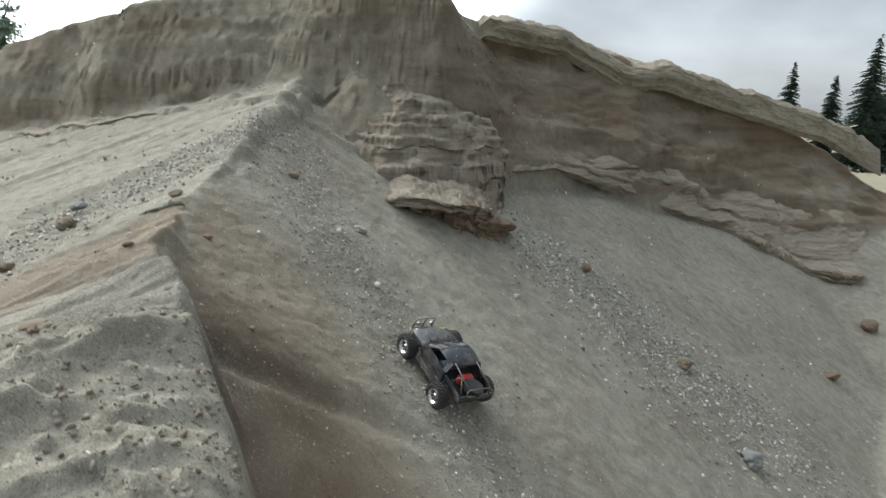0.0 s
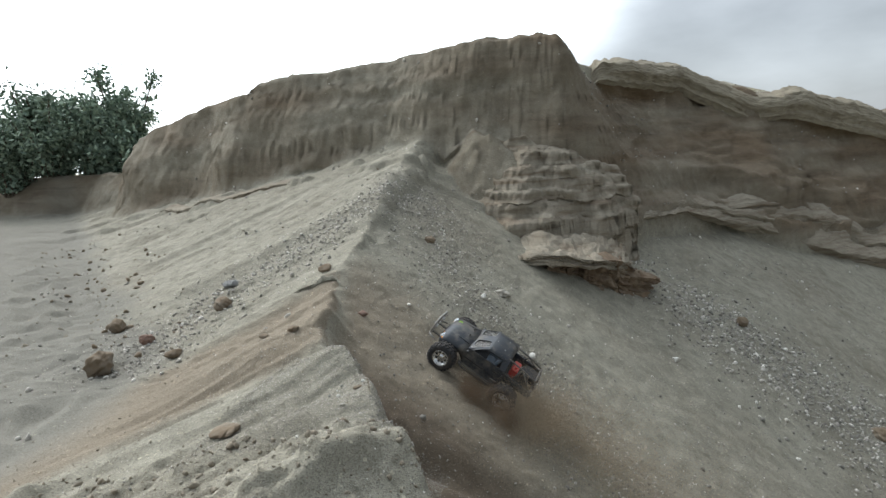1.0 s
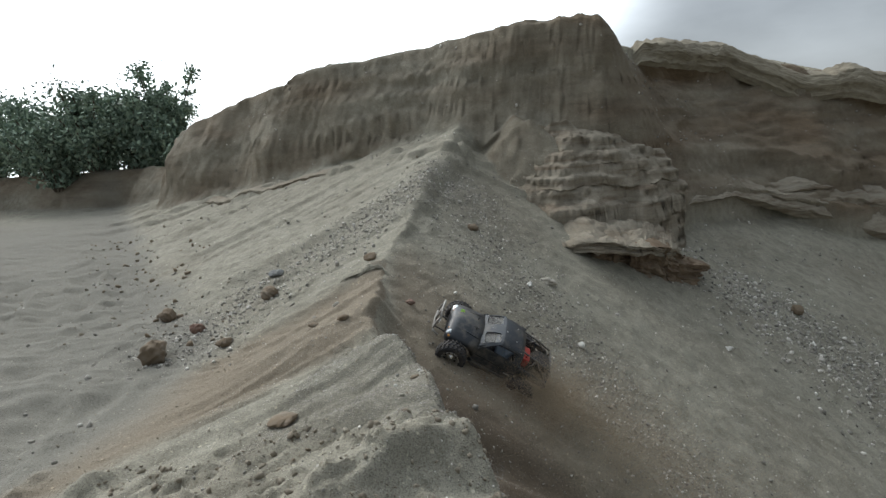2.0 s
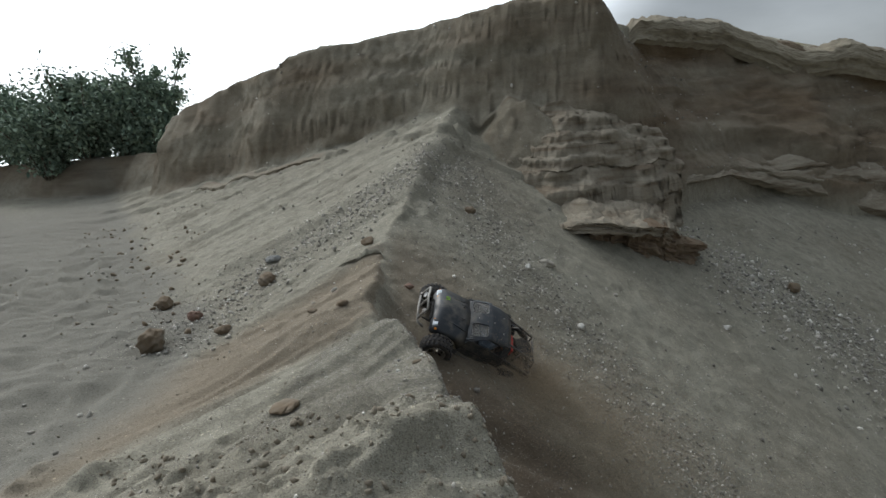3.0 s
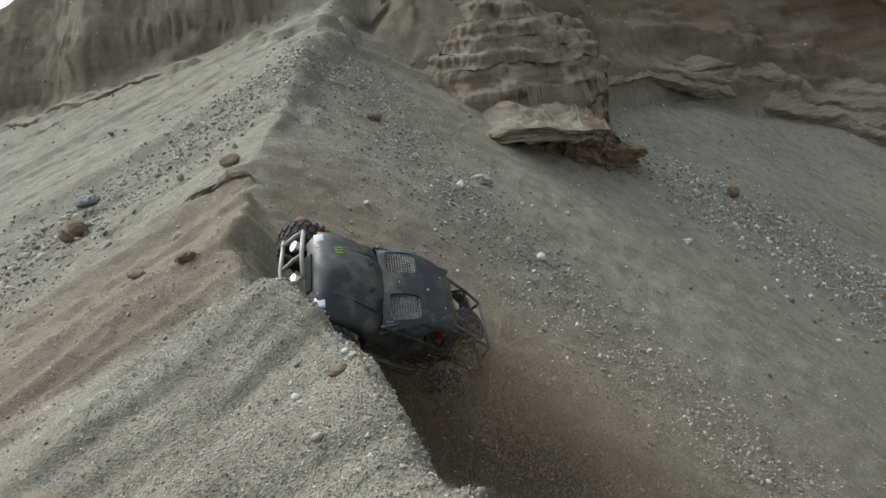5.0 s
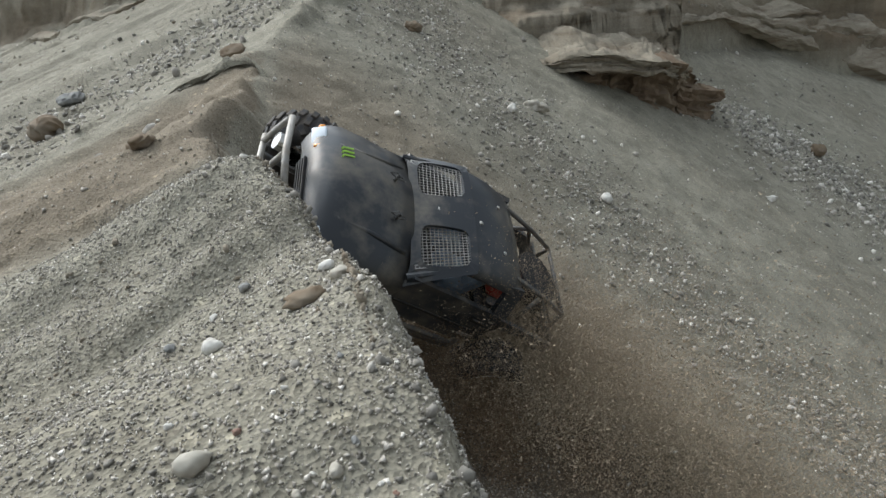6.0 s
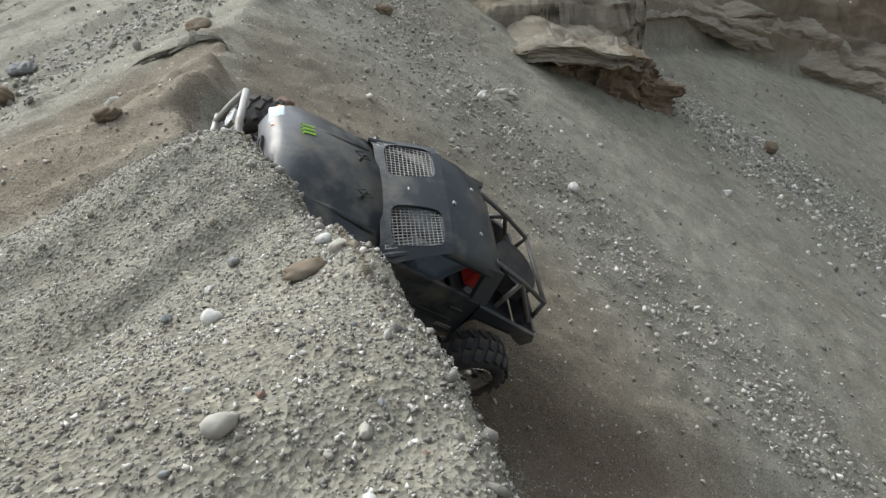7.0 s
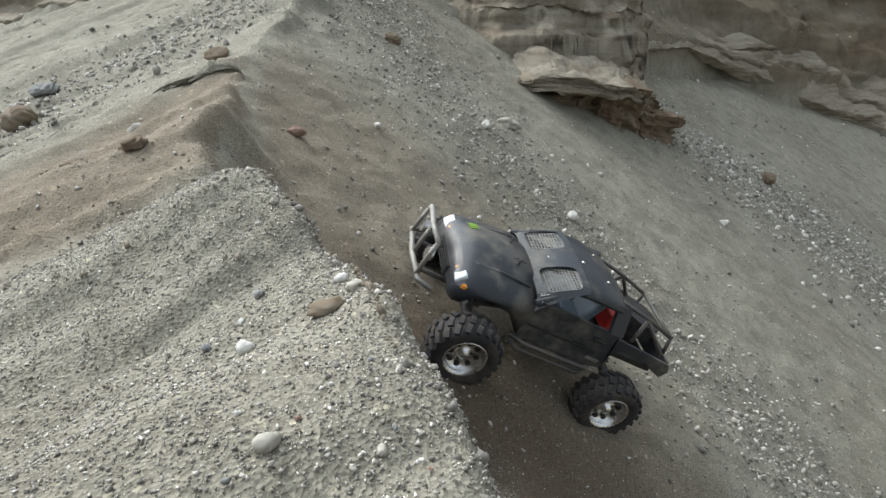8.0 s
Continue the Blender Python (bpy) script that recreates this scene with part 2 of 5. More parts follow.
    z = z - np.clip(s - 3.0, 0, 60) * 0.06 - np.clip(s - 0.85, 0, 4) * 0.10 * (1 - right)
    near_spur = step(2.5, 2.1, y) * step(1.45, 1.7, y)
    rough = (0.007 - 0.0058 * near_spur) * fbm(x * 14, y * 14, 81, 3) + (0.0035 - 0.0027 * near_spur) * fbm(x * 48, y * 48, 85, 2)
    lumps = np.clip(fbm(x * 11, y * 11, 83, 4, 0.65) - 0.15, 0, 1) * step(1.85, 1.5, y) * step(0.02, 0.1, cx - x)
    z = z + rough + 0.030 * lumps
    o = 1 - np.hypot((x + 0.60 + 0.30 * (y - 6.2)) / 0.90, (y - 6.62) / 0.95) + 0.10 * fbm(x * 1.4, y * 1.4, 101, 4, 0.5)
    hump = right_slope(x, y) + 1.2 * np.clip(o, 0, 0.48) + 0.02 * fbm(x * 6, y * 6, 105, 4, 0.6)
    outcrop = (o > 0) & (hump > z)
    z = np.where(outcrop, hump, z)
    crust = 0.05 * np.clip(fbm(x * 1.5, y * 5, 107, 3) - 0.15, 0, 0.3) / 0.3 * step(-1.0, -0.5, s) * step(0.05, -0.1, s) * (1 - right)
    z = z + terrace(crust, 0.05)
    floor_part = step(0.1, -0.3, d)
    ruts = 0.45 - np.abs(np.sin((x * 0.75 + y * 0.66) * 12 + 2.2 * fbm(x * 0.8, y * 0.8, 109))) * step(0.0, 0.4, np.sin((x * 0.66 - y * 0.75) * 1.9 + 0.5))
    z = z + floor_part * step(-9, -5, x) * (0.034 * ruts + 0.024 * fbm(x * 3.4, y * 3.4, 111, 4))
    away = x - cx
    brown = step(0.0, 0.12, away) * step(1.5, 0.75, away) * step(4.0, 3.3, y) * step(0.9, 0.3, away - 0.6 * (3.6 - y)) * 0.85
    # dug sand below the spur's edge, darkened also for the shade there
    dug_shade = step(0.02, 0.08, away) * step(1.0, 0.40, away + 0.12 * fbm(x * 3, y * 3, 99)) * step(2.9, 2.45, y) * step(1.2, 1.6, y)
    # an apron of brown sand runs down from the lip past the spur
    across = -0.77 * (x + 1.5) + 0.64 * (y - 2.9) + 0.05 * fbm(x * 2.5, y * 2.5, 91)
    down = -0.64 * (x + 1.5) - 0.77 * (y - 2.9)
    brown = np.maximum(brown, 0.9 * step(-0.40, -0.27, across + 0.10 * np.clip(down, 0, 2)) * step(0.44, 0.26, across) * step(-0.75, -0.35, down) * step(2.4, 1.4, down) * (x < cx + 0.02))
    damp = dug_shade * np.clip(0.9 + 0.3 * fbm(x * 5, y * 5, 98), 0, 1)
    packed = step(0.22, -0.12, d + 0.08 * fbm(x * 2, y * 2, 92)) * (x < cx) * step(-14, -9, x)
    brown = np.clip(brown + 0.15 * fbm(x * 2, y * 2, 93) * (brown > 0.02), 0, 1)
    loam = np.maximum(on_face, 0.5 * outcrop) * np.clip(0.50 + 0.28 * right + 0.35 * fbm(x * 0.8, zz * 4, 95) + 0.5 * right * step(0.7, 0.8, rise_r) * (1 - step(0.86, 0.9, rise_r)), 0, 1)
    grass = step(0.80, 1.1, s - right) * np.clip(0.6 + 0.5 * fbm(x * 1.4, y * 1.4, 97), 0, 1)
    return z, brown, loam, grass, on_face, damp, packed


def spaced(stops):
    """Coordinates with the given spacing between the stops."""
    out = [stops[0][0]]
    for (a, h0), (b, h1) in zip(stops, stops[1:]):
        v = a
        while v < b - 1e-6:
            t = (v - a) / (b - a)
            v = min(v + h0 * (h1 / h0) ** t, b)
            out.append(v)
    return np.array(out)


def build_ground():
    xs = spaced([(-400, 60), (-30, 1.2), (-7.8, 0.08), (-2.3, 0.027), (-1.6, 0.012), (-0.5, 0.012), (0.6, 0.029), (5.5, 0.06), (12, 0.3), (40, 6), (400, 60)])
    ys = spaced([(-300, 60), (-10, 1.5), (0.7, 0.03), (1.1, 0.014), (1.4, 0.012), (2.6, 0.012), (4.0, 0.026), (6.0, 0.026), (9.0, 0.030), (12.0, 0.05), (26, 0.8), (60, 8), (600, 80)])
    gx, gy = np.meshgrid(xs, ys)
    z, brown, loam, grass, face, damp, packed = land(gx, gy)
    # the bank's face is rough along its length and in layers
    layer = z * 7.5 + 0.9 * fbm(gx * 0.7, z * 0.8, 121, 3)
    notch = layer - np.floor(layer)
    hard = vnoise(np.floor(layer) * 3.7, gx * 0.45, 123)
    flute = np.abs(vnoise(gx * 7, z * 0.5, 129)) * step(0.4, 0.0, gx)
    out = 0.07 * fbm(gx * 1.5, z * 2.0, 125, 4, 0.5) + 0.010 * fbm(gx * 5, z * 12, 127, 4, 0.6) + 0.035 * hard + 0.03 * (notch - 0.5) + 0.012 * flute
    gy = gy - face * out
    gx = gx + face * 0.5 * step(0.0, 0.8, gx) * out
    nx, ny = len(xs), len(ys)
    me = bpy.data.meshes.new("ground")
    co = np.stack([gx, gy, z], -1).reshape(-1, 3)
    i = (np.arange(ny - 1)[:, None] * nx + np.arange(nx - 1)[None, :]).ravel()
    quads = np.stack([i, i + 1, i + nx + 1, i + nx], -1)
    me.vertices.add(len(co)), me.loops.add(quads.size), me.polygons.add(len(quads))
    me.vertices.foreach_set("co", co.ravel())
    me.loops.foreach_set("vertex_index", quads.ravel())
    me.polygons.foreach_set("loop_start", np.arange(len(quads)) * 4)
    me.polygons.foreach_set("loop_total", np.full(len(quads), 4))
    me.polygons.foreach_set("use_smooth", np.ones(len(quads), bool))
    me.update(calc_edges=True)
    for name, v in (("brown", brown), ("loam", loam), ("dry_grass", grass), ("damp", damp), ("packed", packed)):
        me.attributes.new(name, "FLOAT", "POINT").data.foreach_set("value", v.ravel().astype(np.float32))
    me.materials.append(SAND)
    ob = new("ground", me)
    return tagged(ob, "grey sandy gravel pit ground with heap, slope and cut bank", "ground", kind="structure")


ground = build_ground()


def height(x, y):
    return float(land(np.array([x]), np.array([y]))[0][0])


# ---- helpers for things ----
def part(name, bm, m, parent=None, label="", smooth=False):
    me = bpy.data.meshes.new(name)
    bmesh.ops.recalc_face_normals(bm, faces=bm.faces)
    for f in bm.faces:
        f.smooth = smooth
    bm.to_mesh(me)
    bm.free()
    me.materials.append(m)
    ob = new(name, me)
    ob.parent = parent
    if label:
        ob["label"] = label
    return ob


def box(bm, cx, cy, cz, sx, sy, sz, m=None, bev=0.0):
    r = bmesh.ops.create_cube(bm, size=1)
    vs = r["verts"]
    mm = Matrix.Translation((cx, cy, cz)) @ (m or Matrix()) @ Matrix.Diagonal((sx, sy, sz, 1))
    bmesh.ops.transform(bm, matrix=mm, verts=vs)
    if bev:
        es = list({e for v in vs for e in v.link_edges})
        bmesh.ops.bevel(bm, geom=es, offset=bev, segments=2, affect="EDGES", profile=0.5)


def beam(bm, a, b, w, h, up=(0, 0, 1)):
    """A flat bar from a to b, w wide and h thick."""
    a, b = Vector(a), Vector(b)
    d = (b - a).normalized()
    s = d.cross(Vector(up)).normalized()
    n = s.cross(d)
    vs = [bm.verts.new(p + s * i * w / 2 + n * j * h / 2) for p in (a, b) for i, j in ((-1, -1), (1, -1), (1, 1), (-1, 1))]
    for q in ((0, 1, 2, 3), (7, 6, 5, 4), (0, 4, 5, 1), (1, 5, 6, 2), (2, 6, 7, 3), (3, 7, 4, 0)):
        bm.faces.new([vs[i] for i in q])


def tube(bm, pts, r, n=8):
    pts = [Vector(p) for p in pts]
    rings = []
    for i, p in enumerate(pts):
        d = (pts[min(i + 1, len(pts) - 1)] - pts[max(i - 1, 0)]).normalized()
        ref = Vector((0, 0, 1)) if abs(d.z) < 0.9 else Vector((1, 0, 0))
        s = d.cross(ref).normalized()
        u = s.cross(d)
        rings.append([bm.verts.new(p + r * (math.cos(a) * s + math.sin(a) * u)) for a in (2 * math.pi * k / n for k in range(n))])
    for r0, r1 in zip(rings, rings[1:]):
        for k in range(n):
            bm.faces.new((r0[k], r0[(k + 1) % n], r1[(k + 1) % n], r1[k]))
    bm.faces.new(rings[0][::-1])
    bm.faces.new(rings[-1])


def loft(bm, rings, cap=True):
    vr = [[bm.verts.new(p) for p in r] for r in rings]
    n = len(vr[0])
    for a, b in zip(vr, vr[1:]):
        for k in range(n):
            bm.faces.new((a[k], a[(k + 1) % n], b[(k + 1) % n], b[k]))
    if cap:
        bm.faces.new(vr[0][::-1])
        bm.faces.new(vr[-1])


def mesh_from(name, co, faces, m, smooth=False):
    me = bpy.data.meshes.new(name)
    me.from_pydata(co, [], faces)
    me.materials.append(m)
    if smooth:
        me.polygons.foreach_set("use_smooth", np.ones(len(me.polygons), bool))
    return new(name, me)


# ---- more materials ----
def stone_material():
    m, n, l, b = material("stone", 0.8)
    geo = n.new("ShaderNodeNewGeometry")
    info = n.new("ShaderNodeObjectInfo")
    add = n.new("ShaderNodeMath")
    add.operation = "FRACT"
    both = n.new("ShaderNodeMath")
    l.new(geo.outputs["Random Per Island"], both.inputs[0])
    l.new(info.outputs["Random"], both.inputs[1])
    l.new(both.outputs[0], add.inputs[0])
    col = ramp(n, l, add.outputs[0], [(0.0, (0.17, 0.165, 0.15)), (0.22, (0.24, 0.23, 0.21)), (0.55, (0.34, 0.325, 0.295)), (0.82, (0.48, 0.46, 0.425)), (0.96, (0.72, 0.70, 0.66))])
    co = n.new("ShaderNodeTexCoord").outputs["Object"]
    t = tex(n, l, 90, 4, 0.6, co).outputs["Fac"]
    col = mix(n, l, 1.0, col, ramp(n, l, t, [(0.3, (0.75, 0.73, 0.7)), (0.7, (1.12, 1.1, 1.07))]), "MULTIPLY")
    l.new(col, b.inputs["Base Color"])
    bump(n, l, b, t, 0.4, 0.003)
    return m


def plain_material(name, color, rough=0.5, metal=0.0, grime=None, scale=40, amount=0.5, coat=0.0):
    m, n, l, b = material(name, rough, metal)
    co = n.new("ShaderNodeTexCoord").outputs["Object"]
    t1 = tex(n, l, scale, 5, 0.65, co).outputs["Fac"]
    t2 = tex(n, l, scale * 0.2, 3, 0.6, co).outputs["Fac"]
    f = n.new("ShaderNodeMath")
    f.operation = "MULTIPLY"
    l.new(t1, f.inputs[0]), l.new(t2, f.inputs[1])
    r = n.new("ShaderNodeMapRange")
    for k, v in (("From Min", 0.2), ("From Max", 0.36), ("To Min", 0.0), ("To Max", amount)):
        r.inputs[k].default_value = v
    l.new(f.outputs[0], r.inputs["Value"])
    l.new(mix(n, l, r.outputs["Result"], color, grime or (0.16, 0.13, 0.10)), b.inputs["Base Color"])
    rr = n.new("ShaderNodeMapRange")
    rr.inputs["To Min"].default_value, rr.inputs["To Max"].default_value = rough, min(1.0, rough + 0.35)
    l.new(r.outputs["Result"], rr.inputs["Value"])
    l.new(rr.outputs["Result"], b.inputs["Roughness"])
    b.inputs["Specular IOR Level"].default_value = 0.5
    b.inputs["Coat Weight"].default_value = coat
    bump(n, l, b, t1, 0.12, 0.001)
    return m


def sandstone_material():
    m, n, l, b = material("packed_sand", 0.95)
    co = n.new("ShaderNodeTexCoord").outputs["Object"]
    mp = n.new("ShaderNodeMapping")
    mp.inputs["Scale"].default_value = (0.6, 0.6, 7.0)
    l.new(co, mp.inputs["Vector"])
    t = tex(n, l, 3.0, 5, 0.6, mp.outputs["Vector"]).outputs["Fac"]
    g = tex(n, l, 70, 4, 0.7, co).outputs["Fac"]
    col = ramp(n, l, t, [(0.3, (0.18, 0.143, 0.104)), (0.5, (0.258, 0.228, 0.18)), (0.7, (0.292, 0.268, 0.217))])
    col = mix(n, l, 1.0, col, ramp(n, l, g, [(0.3, (0.78, 0.77, 0.75)), (0.7, (1.12, 1.1, 1.08))]), "MULTIPLY")
    l.new(col, b.inputs["Base Color"])
    bump(n, l, b, mix(n, l, 0.5, g, t), 0.6, 0.02)
    return m


def leaf_material(name, dark, light):
    m, n, l, b = material(name, 0.65)
    geo = n.new("ShaderNodeNewGeometry")
    l.new(ramp(n, l, geo.outputs["Random Per Island"], [(0.0, dark), (1.0, light)]), b.inputs["Base Color"])
    b.inputs["Transmission Weight"].default_value = 0.0
    return m


STONE = stone_material()
PACKED = sandstone_material()
BARK = plain_material("bark", (0.10, 0.075, 0.055), 0.9, 0, (0.16, 0.14, 0.11), 12)
BUSH = leaf_material("bush_leaf", (0.10, 0.15, 0.115), (0.31, 0.39, 0.29))
NEEDLE = leaf_material("spruce_needle", (0.025, 0.045, 0.035), (0.07, 0.10, 0.075))
DUSTY_BLACK = plain_material("dusty_black_shell", (0.022, 0.026, 0.032), 0.38, 0, (0.18, 0.16, 0.13), 26, 0.68, 0.05)
RUBBER = plain_material("rubber", (0.02, 0.02, 0.022), 0.75, 0, (0.13, 0.105, 0.08), 50, 0.45)
CHROME = plain_material("chrome", (0.72, 0.72, 0.72), 0.22, 1.0, (0.3, 0.27, 0.22), 60, 0.4)
CAGE = plain_material("cage_tube", (0.10, 0.10, 0.10), 0.5, 0.6, (0.22, 0.19, 0.15), 70, 0.7)
PALE_TUBE = plain_material("pale_tube", (0.30, 0.29, 0.27), 0.5, 0.4, (0.24, 0.21, 0.17), 70, 0.6)
WIRE = plain_material("wire", (0.45, 0.44, 0.42), 0.4, 0.8, (0.2, 0.17, 0.13), 80, 0.5)
BLACK = plain_material("black_plastic", (0.012, 0.012, 0.013), 0.55, 0, (0.09, 0.075, 0.06), 60, 0.3)
RED = plain_material("red_plastic", (0.55, 0.03, 0.025), 0.4, 0, (0.2, 0.1, 0.07), 60, 0.25)
SEAT = plain_material("blue_grey_seat", (0.16, 0.21, 0.27), 0.6, 0, (0.2, 0.18, 0.15), 50, 0.3)
LENS = plain_material("white_lens", (0.72, 0.78, 0.84), 0.15, 0, (0.4, 0.38, 0.34), 90, 0.3, 0.5)
AMBER = plain_material("amber_lens", (0.75, 0.28, 0.03), 0.2, 0, (0.4, 0.25, 0.1), 90, 0.25, 0.5)
GREEN = plain_material("green_decal", (0.30, 0.55, 0.05), 0.5, 0, (0.2, 0.3, 0.1), 120, 0.2)
GRAIN = plain_material("dust_grain", (0.32, 0.252, 0.175), 1.0, 0, (0.37, 0.305, 0.22), 3, 0.8)

# dust close to the wheel: its shade is put into a darker brown
SHADED_GRAIN = plain_material("shaded_grain", (0.17, 0.115, 0.07), 1.0, 0, (0.24, 0.17, 0.11), 3, 0.8)


# ---- layered ledges of packed sand ----
def shelf(name, label, pts, reach, thick, seed, out=None, m=None, lift=0.0, back=0.45):
    """A shelf that juts from the slope along a line, with a ragged lip and an undercut face."""
    pts = np.array(pts, float)
    seg = np.concatenate([[0], np.cumsum(np.hypot(*np.diff(pts, axis=0).T))])
    n = max(60, min(260, int(seg[-1] / 0.02)))
    s = np.linspace(0, seg[-1], n)
    u = s / seg[-1]
    x, y = np.interp(s, seg, pts[:, 0]), np.interp(s, seg, pts[:, 1])
    z = land(x, y)[0]
    for _ in range(12):
        z[1:-1] = (z[:-2] + z[1:-1] + z[2:]) / 3
    if out is None:
        dx, dy = np.gradient(x), np.gradient(y)
        ln = np.hypot(dx, dy)
        ox, oy = dy / ln, -dx / ln
    else:
        ln = math.hypot(*out)
        ox, oy = np.full(n, out[0] / ln), np.full(n, out[1] / ln)
    end = np.clip(np.minimum(u, 1 - u) * 7, 0, 1) ** 0.6
    big = fbm(s * 1.9 / max(thick * 4, 0.3), s * 0 + seed, seed, 4, 0.6)
    p = reach * end * np.clip(0.85 + 0.55 * big, 0.15, 2)
    h = thick * end * np.clip(0.9 + 0.4 * fbm(s * 2.4 + 5, s * 0 + seed, seed + 3, 3), 0.3, 2)
    # across: how far out (shares of the reach) and how high (shares of the thickness)
    prof = [(-back, -0.15), (-back * 0.6, 0.08), (-back * 0.25, 0.18), (0.0, 0.20), (0.45, 0.14), (0.8, 0.08), (0.95, 0.0), (1.0, -0.10), (0.98, -0.22),
            (0.90, -0.28), (0.93, -0.38), (0.97, -0.50), (0.86, -0.58), (0.80, -0.70), (0.84, -0.80), (0.66, -0.88), (0.35, -0.97), (-0.05, -1.05), (-back, -1.3)]
    co = []
    for k, (a, c) in enumerate(prof):
        grain = fbm(s * 9 + seed, s * 0 + k * 0.55, seed + 7, 4, 0.6)
        if 3 <= k <= 16:
            o = p * (a + 0.16 * grain * (a > 0.2))
        else:
            o = np.full(n, a if a < 0 else a * reach)
        zz = z + lift + h * (c + 0.10 * grain) + np.where(k < 4, np.minimum(-o, 0.6) * 0.42 * (a < 0), 0)
        co.append(np.stack([x + ox * o, y + oy * o, zz], -1))
    co = np.stack(co, 1)
    m1 = len(prof)
    faces = [(i * m1 + k, (i + 1) * m1 + k, (i + 1) * m1 + k + 1, i * m1 + k + 1) for i in range(n - 1) for k in range(m1 - 1)]
    faces += [(i * m1 + m1 - 1, (i + 1) * m1 + m1 - 1, (i + 1) * m1, i * m1) for i in range(n - 1)]
    ob = mesh_from(name, co.reshape(-1, 3).tolist(), faces, m or PACKED, False)
    return tagged(ob, label, "rock")


SOIL = plain_material("brown_clod", (0.155, 0.115, 0.075), 0.95, 0, (0.21, 0.18, 0.14), 30, 0.7)
TURF = plain_material("dry_turf", (0.255, 0.225, 0.165), 0.95, 0, (0.16, 0.13, 0.09), 9, 0.7)
shelf("sand_ledge", "long tilted yellowish slab of layered sand on the slope", [(4.6, 10.0), (5.4, 10.0), (6.4, 9.95), (7.3, 9.9)], 0.34, 0.36, 23, (0.1, -1), None, 0.04, 0.3)
shelf("sand_ledge", "thin broken crust of packed sand along the bank foot", [(-5.85, 7.55), (-4.9, 7.08), (-4.0, 6.82), (-3.4, 6.66)], 0.07, 0.10, 77, None, None, 0.01, 0.15)


def strata(name, label, foot, top, layers, bulge, seed, out, m=None, recess=(0.04, 0.22), blocks=1.0):
    """An eroded face in layers: between a foot line and a top line, its layers jut by different depths."""
    nu, nv = 260, 130
    foot, top = np.array(foot, float), np.array(top, float)
    u, v = np.meshgrid(np.linspace(0, 1, nu), np.linspace(0, 1, nv), indexing="ij")
    span = np.linalg.norm(foot[-1] - foot[0])

    def at(line, t):
        s = np.concatenate([[0], np.cumsum(np.linalg.norm(np.diff(line, axis=0), axis=1))])
        return np.stack([np.interp(t * s[-1], s, line[:, i]) for i in range(3)], -1)
    p = at(foot, u) * (1 - v[..., None]) + at(top, u) * v[..., None]
    x = u * span
    lay = v * 0.999 if layers == 1 else v * layers + 0.55 * fbm(x * 1.1, v * 1.5, seed, 3) + 0.08 * fbm(x * 9, v * 7, seed + 5, 3)
    k = np.floor(lay)
    f = lay - k
    hard = vnoise(k * 3.7, x * 1.6 * blocks + k * 5.3, seed + 9)
    gap = np.exp(-(vnoise(x * 3.4 * blocks + k * 7.7, k * 2.9, seed + 13) / 0.12) ** 2)
    prof = step(recess[0], recess[1], f) * (1 - 0.35 * f * f)
    p[..., 2] += v * 0.05 * fbm(x * 2.2, v * 0 + seed, seed + 37, 4, 0.6)
    border = np.clip(np.minimum(u, 1 - u) * 12, 0, 1) * np.clip(np.minimum(v * 7, (1 - v) * 5), 0, 1)
    off = bulge * (prof * np.clip(0.5 + 0.75 * hard - 0.25 * gap, 0.05, 1.2) + 0.30 * fbm(x * 1.6, v * 2.4, seed + 17, 5, 0.55))
    off = off * border - 0.10 * (1 - border) + 0.06 * bulge * fbm(x * 16, v * 22, seed + 23, 4, 0.65)
    d = np.array((*out, 0.0)) / math.hypot(*out)
    p = p + off[..., None] * d
    p[..., 2] += 0.012 * fbm(x * 9, v * 12, seed + 31, 4, 0.6)
    q = [(i * nv + j, (i + 1) * nv + j, (i + 1) * nv + j + 1, i * nv + j + 1) for i in range(nu - 1) for j in range(nv - 1)]
    return tagged(mesh_from(name, p.reshape(-1, 3).tolist(), q, m or PACKED, True), label, "rock")


strata("sand_ledge", "low terraces of layered sand along the foot of the bank",
       [(0.40, 6.75, 0.14), (0.68, 7.0, 0.14), (1.4, 8.0, 0.09), (2.76, 9.0, -0.38), (3.78, 9.45, -0.80), (4.73, 9.8, -1.08), (6.13, 10.0, -1.60), (7.5, 9.97, -1.75)],
       [(0.40, 7.0, 0.30), (0.69, 7.4, 0.34), (1.45, 8.6, 0.40), (2.79, 9.45, 0.22), (4.81, 10.6, -0.30), (7.15, 11.1, -0.82), (8.33, 11.2, -1.0)], 3, 0.11, 71, (0.45, -0.9), None, (0.0, 0.45), 0.5)
strata("turf_lip", "overhanging pale dry turf lip of the cut bank",
       [(0.05, 8.0, 1.55), (0.38, 8.5, 1.86), (1.81, 10.3, 1.81), (2.95, 10.55, 1.29), (3.85, 11.0, 1.33), (5.48, 11.7, 0.95), (7.77, 12.4, 0.43), (9.64, 13.0, -0.31)],
       [(0.04, 8.3, 1.80), (0.37, 8.85, 2.26), (1.83, 10.65, 2.32), (2.99, 10.9, 1.81), (3.9, 11.35, 1.87), (5.55, 12.05, 1.52), (7.87, 12.75, 1.04), (9.75, 13.35, 0.32)], 1, 0.13, 87, (0.5, -0.87), TURF, (0.20, 0.5), 0.4)

